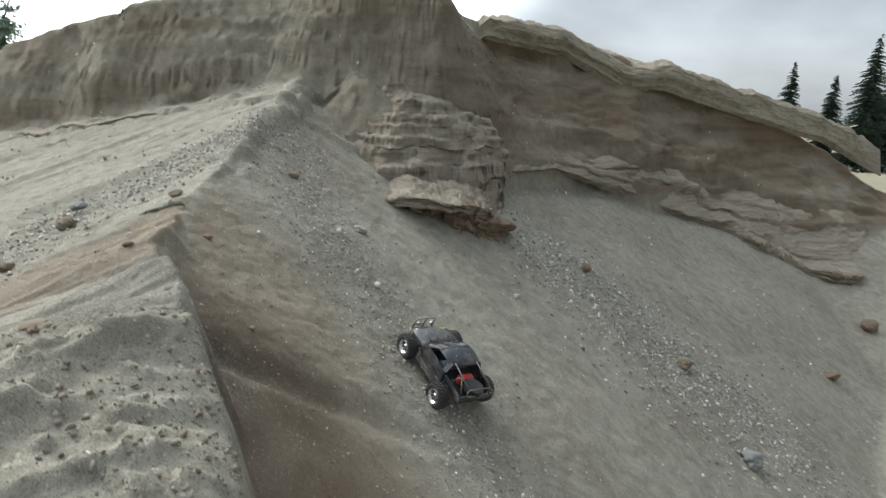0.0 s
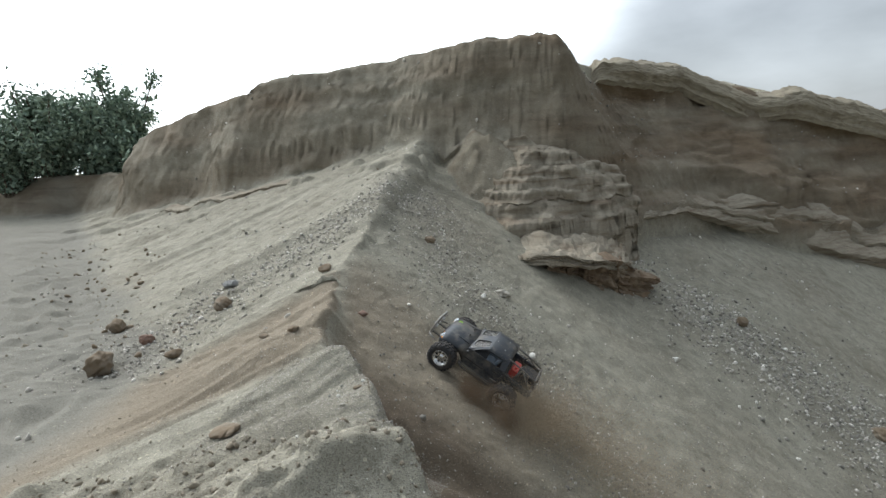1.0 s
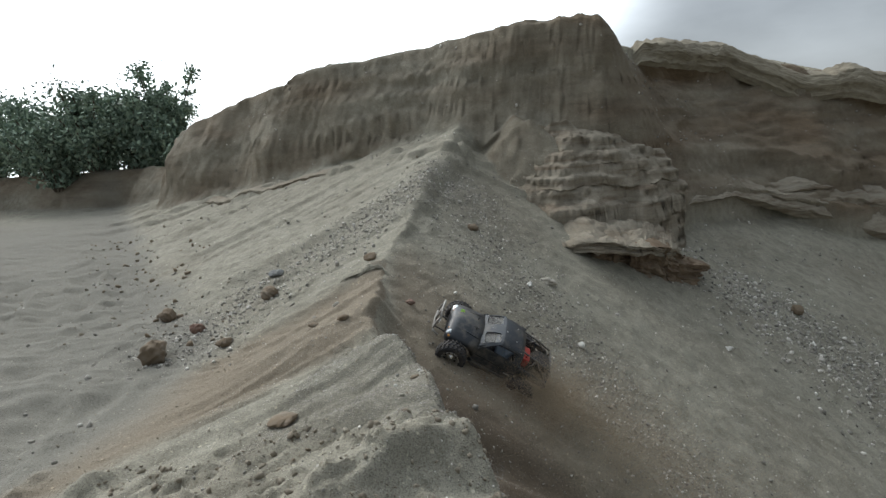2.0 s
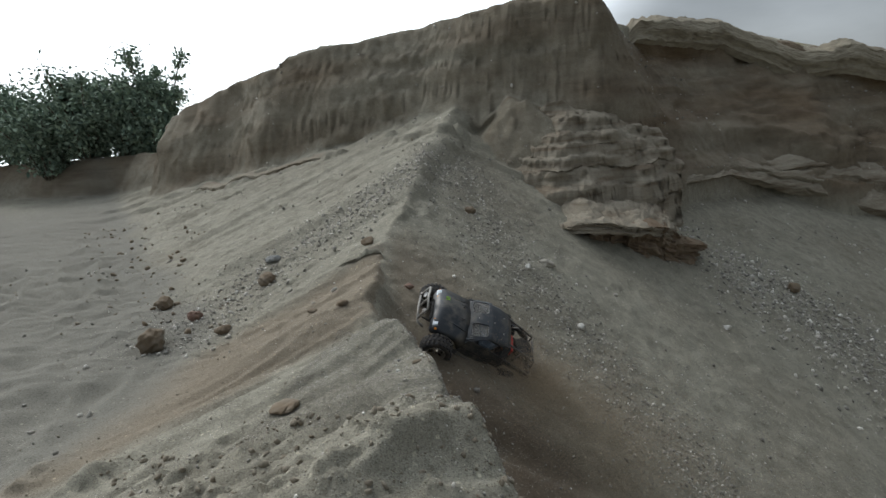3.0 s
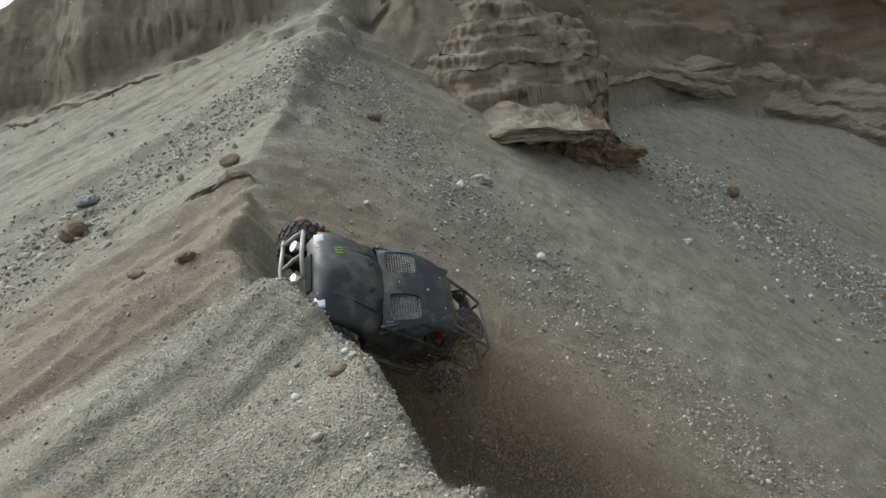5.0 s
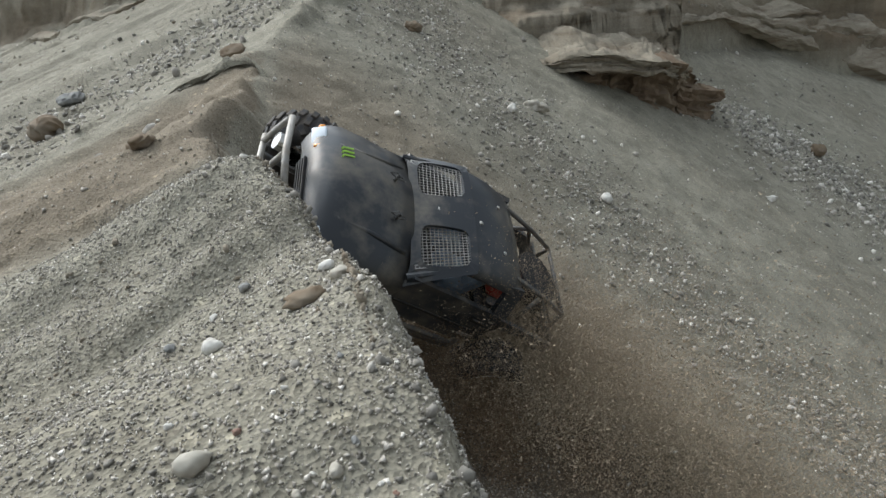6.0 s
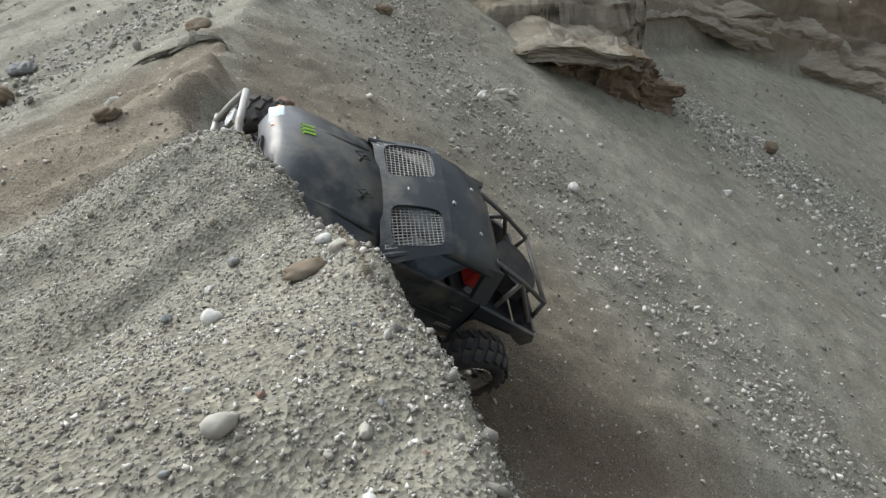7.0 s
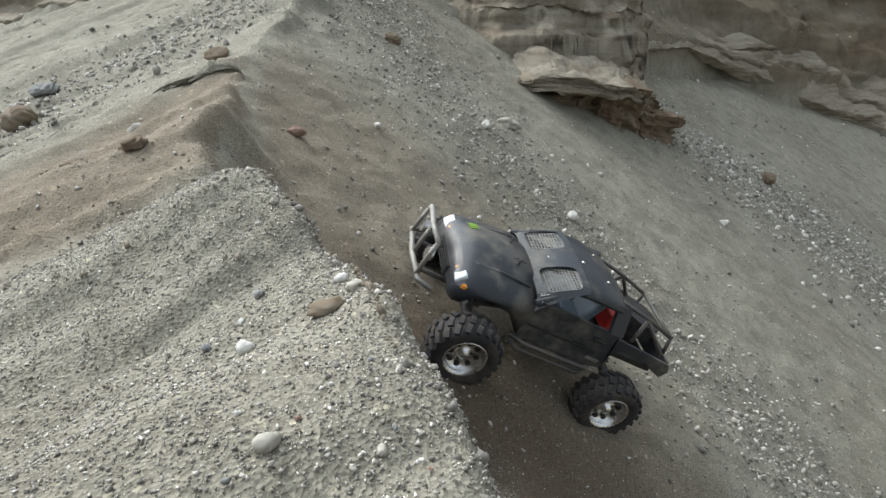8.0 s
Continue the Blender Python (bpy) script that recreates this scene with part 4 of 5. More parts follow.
for i, (x, y, s, lab, m, fl) in enumerate([
        (-3.05, 3.30, 0.12, "grey-brown clod on the pit floor", SOIL, 0.7), (-2.33, 3.36, 0.11, "dark clod in the stony band", SOIL, 0.7),
        (-2.46, 3.68, 0.10, "grey clod on the heap's side", GREY, 0.5), (-2.62, 3.03, 0.08, "reddish stone by the heap's foot", RUST, 0.8),
        (-2.26, 2.77, 0.08, "brown clod at the heap's foot", SOIL, 0.6), (-1.36, 3.13, 0.05, "brown stone on churned sand", RUST, 0.6),
        (-0.688, 4.277, 0.10, "buff stone lying on the slope", PALE, 0.6), (-1.263, 4.527, 0.09, "brown stone in the gravel streak", SOIL, 0.6),
        (1.485, 6.035, 0.13, "brown stone on the bare slope", SOIL, 0.7), (-0.467, 3.675, 0.05, "white stone on the slope", WHITE, 0.8),
        (0.60, 4.70, 0.055, "white stone on the bare slope", WHITE, 0.8), (-0.80, 4.05, 0.05, "white stone in the gravel streak", WHITE, 0.8),
        (6.631, 8.604, 0.24, "brown clod far out on the slope", SOIL, 0.8), (2.604, 4.271, 0.19, "grey clod in the loose stones", GREY, 0.7),
        (2.331, 5.192, 0.16, "grey-brown clod in the loose stones", SOIL, 0.6), (5.0, 6.9, 0.22, "dark clod far out on the slope", SOIL, 0.6),
        (-1.40, 1.83, 0.10, "flat crust of damp sand on the spur", SOIL, 0.22), (-1.70, 3.50, 0.09, "brown crumbling clod on the crest", SOIL, 0.4),
        (-0.99, 1.965, 0.03, "brown tuft of damp soil on the spur", SOIL, 0.4),
        (-1.52, 2.62, 0.06, "brown clod on the heap's side", SOIL, 0.5), (-1.72, 2.72, 0.05, "brown clod on the heap's side", SOIL, 0.5)]):
    stone("clod" if m is SOIL else "stone", lab, x, y, s, 300 + i, m, fl, 0.2)


# ---- plants beyond the pit ----
def bush_tree(x, y, h, spread, seed, label):
    rng = np.random.RandomState(seed)
    z0 = height(x, y) - 0.1
    root = tagged(new("bushy_tree"), label, "tree", "trees beyond the pit")
    root.matrix_world = pose(x, y, z0)
    bm = bmesh.new()
    tips = []
    for k in range(15):
        a = 2 * math.pi * k / 15 + rng.uniform(-0.4, 0.4)
        r, top = spread * rng.uniform(0.15, 1.0), h * rng.uniform(0.45, 1.0)
        pts = [(0.15 * math.cos(a), 0.15 * math.sin(a), 0), (0.4 * r * math.cos(a), 0.4 * r * math.sin(a), top * 0.5), (r * math.cos(a), r * math.sin(a), top)]
        tube(bm, pts, 0.02, 5)
        tips += [Vector(pts[1]).lerp(Vector(pts[2]), t) for t in (-0.5, 0.0, 0.3, 0.6, 0.85, 1.0)]
    part("trunk", bm, BARK, root)
    co, fa = [], []
    for tp in tips:
        c = np.array(tp)
        n = 62
        rad = spread * 0.27 * rng.uniform(0.5, 1.3)
        v = rng.normal(size=(n, 3)) * np.array([1, 1, 0.75]) * rad * 0.62
        for q in v:
            u = rng.normal(size=3)
            u /= np.linalg.norm(u)
            w = np.cross(u, rng.normal(size=3))
            w /= np.linalg.norm(w) + 1e-9
            s = rng.uniform(0.035, 0.085)
            p = c + q
            if p[2] < 0.1:
                continue
            i = len(co)
            co += [p - u * s, p + w * s * 0.5, p + u * s, p - w * s * 0.5]
            fa += [(i, i + 1, i + 2), (i, i + 2, i + 3)]
    crown = mesh_from("crown", [tuple(c) for c in co], fa, BUSH)
    crown.parent = root


def spruce(x, y, h, seed, label):
    rng = np.random.RandomState(seed)
    z0 = height(x, y) - 0.2
    root = tagged(new("spruce_tree"), label, "tree", "spruces beyond the pit")
    root.matrix_world = pose(x, y, z0)
    bm = bmesh.new()
    tube(bm, [(0, 0, 0), (0, 0, h * 0.5), (0, 0, h * 0.97)], 0.09, 6)
    for v in bm.verts:
        k = 1 - 0.85 * v.co.z / h
        v.co.x, v.co.y = v.co.x * k * 1.6, v.co.y * k * 1.6
    part("trunk", bm, BARK, root)
    co, fa = [], []
    zz = h * 0.1
    while zz < h * 0.985:
        reach = (1 - zz / h) ** 0.85 * h * 0.26 + 0.06
        for k in range(13):
            a = rng.uniform(0, 2 * math.pi)
            r = reach * rng.uniform(0.65, 1.1)
            d = np.array([math.cos(a), math.sin(a), 0])
            side = np.array([-d[1], d[0], 0])
            droop = -0.28 * r
            lifted = rng.uniform(-0.03, 0.03) * h
            for j in range(7):
                t0 = j / 7
                for sg in (-1, 1):
                    base = d * r * t0 + np.array([0, 0, zz + lifted + droop * t0 ** 1.5])
                    ln = (0.36 * r * (1 - 0.7 * t0) + 0.05) * rng.uniform(0.6, 1.2)
                    tip = base + d * ln * 0.6 + side * sg * ln * 0.7 + np.array([0, 0, -0.25 * ln + rng.uniform(-0.04, 0.04)])
                    wd = d * 0.2 * ln + np.array([0, 0, 0.14 * ln])
                    i = len(co)
                    co += [base - wd, base + wd, tip]
                    fa.append((i, i + 1, i + 2))
        zz += h * 0.022
    co += [(-0.03, 0, h * 0.94), (0.03, 0, h * 0.94), (0, 0, h)]
    fa.append((len(co) - 3, len(co) - 2, len(co) - 1))
    crown = mesh_from("crown", [tuple(c) for c in co], fa, NEEDLE)
    crown.parent = root


for x, y, h, sp, sd in [(-12.4, 12.5, 2.2, 1.1, 1), (-11.7, 13.0, 2.4, 1.0, 2), (-11.0, 13.5, 2.75, 0.9, 3), (-13.3, 12.2, 2.0, 1.1, 4),
                        (-12.9, 13.4, 2.3, 1.2, 6), (-11.9, 13.9, 2.3, 1.1, 7), (-14.4, 12.9, 2.0, 1.2, 8), (-10.9, 13.0, 1.5, 0.8, 10), (-15.6, 13.3, 2.1, 1.2, 9), (-17.0, 13.6, 2.2, 1.3, 11)]:
    bush_tree(x, y, h, sp, sd, "dense dark green bushy tree with thin upright shoots")
bush_tree(-9.2, 12.5, 0.95, 0.75, 5, "low green shrub on the bank's shoulder")
for x, y, top, sd in [(20.3, 36.7, 4.1, 11), (24.4, 39.0, 3.6, 12), (22.6, 33.0, 5.3, 13), (25.2, 34.6, 6.2, 14), (24.2, 33.2, 2.2, 15), (27.5, 36.5, 6.0, 16)]:
    spruce(x, y, top - height(x, y) + 0.2, sd, "dark narrow spruce standing beyond the pit")


# ---- the toy truck ----
def build_wheel():
    """A knobbly tyre on a dished chrome rim; the axle is y, the outer face at +y."""
    R, W = 0.074, 0.068
    bm = bmesh.new()
    prof = [(0.040, -W * 0.40), (0.048, -W * 0.47), (0.060, -W * 0.50), (R - 0.006, -W * 0.42), (R - 0.002, -W * 0.22), (R, 0),
            (R - 0.002, W * 0.22), (R - 0.006, W * 0.42), (0.060, W * 0.50), (0.048, W * 0.47), (0.040, W * 0.40)]
    n = 40
    rings = [[bm.verts.new((r * math.cos(a), y, r * math.sin(a))) for r, y in prof] for a in (2 * math.pi * k / n for k in range(n))]
    for k in range(n):
        a, b = rings[k], rings[(k + 1) % n]
        for j in range(len(prof) - 1):
            bm.faces.new((a[j], b[j], b[j + 1], a[j + 1]))
    tyre = part("wheel", bm, RUBBER, None, "black knobbly tyre", True)
    bm = bmesh.new()
    box(bm, 0, 0, 0, 0.0075, 0.021, 0.0105, None, 0.0012)
    lug = part("tread_block", bm, RUBBER, tyre)
    for k in range(22):
        for row, (yo, ang, tip) in enumerate(((-0.0215, 24, -14), (0.0, -18, 0), (0.0215, -24, 14))):
            a = 360 * (k + 0.5 * (row == 1)) / 22
            ob = lug if k == 0 and row == 0 else new("tread_block", lug.data)
            ob.parent = tyre
            ob.matrix_basis = Matrix.Rotation(radians(-a), 4, "Y") @ Matrix.Translation((R - 0.0008 - 0.002 * (row != 1), yo, 0)) @ Matrix.Rotation(radians(ang), 4, "X") @ Matrix.Rotation(radians(tip), 4, "Z")
    bm = bmesh.new()
    prof = [(0.043, W * 0.40), (0.045, W * 0.44), (0.041, W * 0.45), (0.037, W * 0.34), (0.034, W * 0.22), (0.020, W * 0.16), (0.012, W * 0.22), (0.010, W * 0.30), (0.0, W * 0.31)]
    n = 30
    rings = [[bm.verts.new((r * math.cos(a), y, r * math.sin(a))) for r, y in prof[:-1]] for a in (2 * math.pi * k / n for k in range(n))]
    tip = bm.verts.new((0, prof[-1][1], 0))
    for k in range(n):
        a, b = rings[k], rings[(k + 1) % n]
        for j in range(len(prof) - 2):
            bm.faces.new((a[j], b[j], b[j + 1], a[j + 1]))
        bm.faces.new((a[-1], b[-1], tip))
    back = [bm.verts.new((0.041 * math.cos(2 * math.pi * k / n), -W * 0.40, 0.041 * math.sin(2 * math.pi * k / n))) for k in range(n)]
    for k in range(n):
        bm.faces.new((rings[k][0], back[k], back[(k + 1) % n], rings[(k + 1) % n][0]))
    rim = part("rim", bm, CHROME, tyre, "dished chrome rim", True)
    for k in range(8):
        a = 2 * math.pi * k / 8
        bm = bmesh.new()
        r = bmesh.ops.create_cone(bm, cap_ends=True, segments=10, radius1=0.0058, radius2=0.0058, depth=0.004)["verts"]
        bmesh.ops.transform(bm, matrix=Matrix.Translation((0.0275 * math.cos(a), W * 0.20, 0.0275 * math.sin(a))) @ Matrix.Rotation(radians(90), 4, "X"), verts=r)
        part("rim_hole", bm, BLACK, tyre)
    return tyre


def body_ring(x, w, bottom, side, top, crown):
    h = [(w * 0.97, bottom), (w, (bottom + side) / 2), (w, side), (w * 0.93, side + (top - side) * 0.62), (w * 0.72, top), (w * 0.36, top + crown * 0.8), (0.0, top + crown)]
    pts = [(x, y, z) for y, z in h] + [(x, -y, z) for y, z in h[-2::-1]]
    inner = [(x, -w * 0.80, bottom + 0.004), (x, w * 0.80, bottom + 0.004)]
    return pts + inner


def build_truck():
    root = tagged(new("toy_truck"), "dusty black radio-controlled pickup with wire mesh windows and rear cage", "toy truck")
    # hood and nose
    bm = bmesh.new()
    loft(bm, [body_ring(*r) for r in [
        (0.241, 0.098, 0.126, 0.132, 0.140, 0.004), (0.240, 0.108, 0.122, 0.142, 0.153, 0.006), (0.236, 0.117, 0.120, 0.149, 0.164, 0.009), (0.229, 0.126, 0.120, 0.154, 0.172, 0.012), (0.217, 0.133, 0.126, 0.159, 0.179, 0.015),
        (0.200, 0.138, 0.150, 0.162, 0.184, 0.018), (0.160, 0.139, 0.158, 0.166, 0.189, 0.019), (0.115, 0.138, 0.150, 0.170, 0.193, 0.018),
        (0.072, 0.138, 0.112, 0.176, 0.199, 0.013)]])
    hood = part("hood", bm, DUSTY_BLACK, root, "dusty black hood with two raised creases", True)
    for s in (-1, 1):
        bm = bmesh.new()
        tube(bm, [(0.206, s * 0.072, 0.1860), (0.15, s * 0.078, 0.1945), (0.085, s * 0.088, 0.1985)], 0.0046, 6)
        part("hood_crease", bm, DUSTY_BLACK, hood, "", True)
        bm = bmesh.new()
        tube(bm, [(0.112, s * 0.040, 0.203), (0.112, s * 0.040, 0.224)], 0.0032, 8)
        tube(bm, [(0.098, s * 0.040, 0.2185), (0.114, s * 0.047, 0.2195), (0.128, s * 0.041, 0.2185), (0.114, s * 0.033, 0.2195), (0.098, s * 0.040, 0.2185)], 0.0013, 5)
        part("body_clip", bm, CAGE, root, "steel body post and clip")
        bm = bmesh.new()
        box(bm, 0.2305, s * 0.094, 0.1625, 0.010, 0.036, 0.026, Matrix.Rotation(radians(-38), 4, "Y") @ Matrix.Rotation(radians(-s * 10), 4, "Z"), 0.003)
        part("headlight", bm, LENS, root, "bluish white headlight lens", True)
        bm = bmesh.new()
        box(bm, 0.2240, s * 0.1225, 0.158, 0.012, 0.011, 0.012, Matrix.Rotation(radians(-s * 32), 4, "Z"), 0.003)
        part("corner_lamp", bm, AMBER, root, "amber corner lamp", True)
        bm = bmesh.new()
        box(bm, 0.2335, s * 0.071, 0.1645, 0.006, 0.007, 0.014, Matrix.Rotation(radians(-38), 4, "Y"), 0.002)
        part("marker_lamp", bm, AMBER, root, "small amber lamp", True)
    bm = bmesh.new()
    for k in range(4):
        box(bm, 0.2425, 0, 0.126 + 0.0065 * k, 0.006, 0.11, 0.003)
    box(bm, 0.2375, 0, 0.136, 0.006, 0.12, 0.026)
    part("grille", bm, BLACK, root, "black slatted grille")
    # green claw marks, as plain strokes
    for k in range(3):
        bm = bmesh.new()
        y = -0.045 - 0.0095 * k
        beam(bm, (0.206, y, 0.1985 - 0.0018 * k), (0.188, y - 0.004, 0.2012 - 0.0018 * k), 0.0034, 0.001)
        beam(bm, (0.206, y, 0.1985 - 0.0018 * k), (0.209, y + 0.006, 0.1982 - 0.0018 * k), 0.0028, 0.001)
        part("decal", bm, GREEN, hood, "green claw-shaped decal stroke")
    # doors and tub
    for s in (-1, 1):
        bm = bmesh.new()
        pts = [(0.075, 0.112), (0.075, 0.180), (0.070, 0.204), (-0.135, 0.204), (-0.140, 0.176), (-0.150, 0.120), (-0.10, 0.106)]
        loft(bm, [[(x, s * (0.139 if z < 0.18 else 0.132), z) for x, z in pts], [(x, s * 0.124, z) for x, z in pts]])
        door = part("door", bm, DUSTY_BLACK, root, "dusty black door panel")
        bm = bmesh.new()
        box(bm, -0.098, s * 0.1405, 0.178, 0.030, 0.004, 0.007, None, 0.001)
        part("handle", bm, BLACK, door)
        bm = bmesh.new()
        box(bm, -0.02, s * 0.1405, 0.150, 0.18, 0.003, 0.005, None, 0.001)
        part("side_trim", bm, BLACK, door)
        bm = bmesh.new()
        box(bm, -0.115, s * 0.1405, 0.132, 0.034, 0.002, 0.007)
        part("decal", bm, WIRE, door, "small pale sticker bar")
        # pillars and window frame
        bm = bmesh.new()
        tube(bm, [(0.078, s * 0.126, 0.193), (0.036, s * 0.115, 0.220), (-0.012, s * 0.104, 0.2475)], 0.0055, 8)
        part("front_pillar", bm, DUSTY_BLACK, root)
        bm = bmesh.new()
        beam(bm, (-0.128, s * 0.128, 0.200), (-0.120, s * 0.100, 0.256), 0.034, 0.010, (0, s, 0.3))
        part("rear_pillar", bm, DUSTY_BLACK, root)
        # bed side
        bm = bmesh.new()
        pts = [(-0.142, 0.122), (-0.142, 0.196), (-0.300, 0.188), (-0.315, 0.172), (-0.306, 0.150), (-0.275, 0.158), (-0.245, 0.172), (-0.165, 0.170)]
        loft(bm, [[(x, s * 0.130, z) for x, z in pts], [(x, s * 0.122, z) for x, z in pts]])
        part("bed_side", bm, DUSTY_BLACK, root)
        # sill tubes
        for dz in (0.0, 0.020):
            bm = bmesh.new()
            tube(bm, [(0.085, s * 0.135, 0.098 + dz * 0.5), (0.06, s * (0.150 + dz * 0.2), 0.092 + dz), (-0.10, s * (0.150 + dz * 0.2), 0.092 + dz), (-0.125, s * 0.135, 0.098 + dz * 0.5)], 0.005, 8)
            part("rock_slider", bm, CAGE, root, "scratched grey sill tube", True)
        # rear cage
        for name, pts in (("cage_tube", [(-0.128, s * 0.078, 0.255), (-0.22, s * 0.078, 0.243), (-0.300, s * 0.078, 0.226)]),
                          ("cage_tube", [(-0.300, s * 0.078, 0.226), (-0.312, s * 0.084, 0.186)]),
                          ("cage_brace", [(-0.215, s * 0.078, 0.242), (-0.195, s * 0.105, 0.190)]),
                          ("cage_brace", [(-0.215, s * 0.078, 0.242), (-0.285, s * 0.105, 0.190)])):
            bm = bmesh.new()
            tube(bm, pts, 0.0045, 8)
            part(name, bm, CAGE, root, "", True)
        # shock and axle links
        for x in (0.17, -0.203):
            bm = bmesh.new()
            tube(bm, [(x, s * 0.080, 0.095), (x * 0.80, s * 0.070, 0.165)], 0.010, 10)
            for k in range(6):
                c = Vector((x, s * 0.080, 0.095)).lerp(Vector((x * 0.80, s * 0.070, 0.165)), 0.2 + 0.12 * k)
                box(bm, c.x, c.y, c.z, 0.026, 0.026, 0.004, None, 0.001)
            part("shock_absorber", bm, CAGE, root, "coil shock absorber")
            bm = bmesh.new()
            tube(bm, [(x, s * 0.06, 0.088), (x * 0.2, s * 0.03, 0.105)], 0.005, 6)
            part("axle_link", bm, CAGE, root)
    for z, x in ((0.2265, -0.300), (0.186, -0.312)):
        bm = bmesh.new()
        tube(bm, [(x, -0.080, z), (x, 0.080, z)], 0.0045, 8)
        part("cage_crossbar", bm, CAGE, root, "", True)
    for x in (0.17, -0.203):
        bm = bmesh.new()
        tube(bm, [(x, -0.135, 0.092), (x, 0.135, 0.092)], 0.011, 10)
        r = bmesh.ops.create_uvsphere(bm, u_segments=14, v_segments=8, radius=0.026)["verts"]
        bmesh.ops.translate(bm, vec=(x, 0.02, 0.092), verts=r)
        part("axle", bm, CAGE, root, "solid axle with round housing", True)
    # windscreen frame and wire mesh
    lo, hi = (0.074, 0.2030), (-0.014, 0.2585)
    bm = bmesh.new()

    def skin(y, v, down=0.0):
        return (lo[0] + 0.003 + (hi[0] - lo[0] - 0.006) * v - 0.6 * down, y, lo[1] - 0.001 + (hi[1] - lo[1] + 0.002) * v + 0.005 * (1 - (y / 0.12) ** 2) + 0.004 * math.sin(math.pi * v) - 0.008 * max(0.0, (abs(y) - 0.098) / 0.026) ** 2 - 0.8 * down)
    for s in (-1, 1):
        rings = [[], [], []]
        for k in range(48):
            a = 2 * math.pi * k / 48
            cx, cy = math.cos(a), math.sin(a)
            big = 1 / max(abs(cx), abs(cy))
            sq = 1 / (abs(cx) ** 5 + abs(cy) ** 5) ** 0.2
            v0, v1 = 0.5 + 0.5 * cy * big, 0.51 + 0.37 * cy * sq
            w0 = 0.138 - 0.024 * v0
            rings[0].append(bm.verts.new(skin(s * w0 * (0.5 + 0.5 * cx * big), v0)))
            y1 = 0.070 + (0.041 - 0.007 * v1) * cx * sq
            rings[1].append(bm.verts.new(skin(s * y1, v1)))
            rings[2].append(bm.verts.new(skin(s * y1, v1, 0.006)))
        for r0, r1 in zip(rings, rings[1:]):
            for k in range(48):
                bm.faces.new((r0[k], r0[(k + 1) % 48], r1[(k + 1) % 48], r1[k]))
    part("windscreen_frame", bm, DUSTY_BLACK, root, "black windscreen panel with two rounded openings")
    for s in (-1, 1):
        bm = bmesh.new()

        def at(u, v):
            y0, y1 = 0.027, 0.115 - 0.018 * v
            return (lo[0] + (hi[0] - lo[0]) * v, s * (y0 + (y1 - y0) * u), lo[1] + (hi[1] - lo[1]) * v)
        for k in range(15):
            beam(bm, at(k / 14, 0.04), at(k / 14, 0.96), 0.0011, 0.0011)
            beam(bm, at(0, 0.05 + 0.90 * k / 14), at(1, 0.05 + 0.90 * k / 14), 0.0011, 0.0011)
        part("wire_mesh", bm, WIRE, root, "woven wire mesh in place of glass")
    # roof
    bm = bmesh.new()
    rings = []
    for x, w, z, c in ((-0.006, 0.113, 0.2530, 0.004), (-0.022, 0.116, 0.2570, 0.008), (-0.065, 0.117, 0.2595, 0.010), (-0.112, 0.113, 0.2570, 0.009), (-0.140, 0.106, 0.2500, 0.006)):
        ys = [1, 0.86, 0.5, 0, -0.5, -0.86, -1]
        up = [(x, w * k, z - 0.008 * (abs(k) == 1) + c * (1 - k * k)) for k in ys]
        rings.append(up + [(x, w * k, z - 0.014) for k in (-0.98, -0.5, 0, 0.5, 0.98)])
    loft(bm, rings)
    roof = part("roof", bm, DUSTY_BLACK, root, "dusty rounded black cab roof", True)
    for k, (x, y, z) in enumerate(((-0.030, 0.012, 0.2665), (0.036, -0.004, 0.2335), (-0.085, 0.05, 0.2668), (-0.085, -0.05, 0.2668))):
        bm = bmesh.new()
        box(bm, x, y, z, 0.006, 0.006, 0.004, None, 0.001)
        part("screw", bm, WIRE, roof)
    # cab interior
    bm = bmesh.new()
    box(bm, -0.03, 0, 0.125, 0.20, 0.22, 0.03, None, 0.004)
    box(bm, 0.155, 0, 0.125, 0.12, 0.11, 0.05, None, 0.006)
    box(bm, -0.22, 0, 0.140, 0.17, 0.20, 0.016, None, 0.004)
    part("chassis", bm, BLACK, root)
    bm = bmesh.new()
    box(bm, -0.055, 0.045, 0.158, 0.055, 0.07, 0.03, None, 0.006)
    box(bm, -0.088, 0.045, 0.192, 0.018, 0.07, 0.08, Matrix.Rotation(radians(-12), 4, "Y"), 0.006)
    box(bm, -0.055, -0.045, 0.158, 0.055, 0.07, 0.03, None, 0.006)
    box(bm, -0.088, -0.045, 0.192, 0.018, 0.07, 0.08, Matrix.Rotation(radians(-12), 4, "Y"), 0.006)
    part("seat", bm, SEAT, root, "blue-grey moulded seats")
    bm = bmesh.new()
    box(bm, -0.182, 0.0, 0.176, 0.040, 0.10, 0.048, None, 0.006)
    tube(bm, [(-0.182, 0.03, 0.19), (-0.182, 0.03, 0.212)], 0.008, 10)
    part("fuel_can", bm, RED, root, "bright red plastic canister")
    bm = bmesh.new()
    tube(bm, [(-0.262, 0, 0.176), (-0.262, 0, 0.212)], 0.055, 20)
    part("spare_tyre", bm, RUBBER, root, "small black spare tyre lying in the bed")
    bm = bmesh.new()
    beam(bm, (-0.305, -0.118, 0.170), (-0.305, 0.118, 0.170), 0.036, 0.008, (1, 0, 0))
    part("tailgate", bm, DUSTY_BLACK, root)
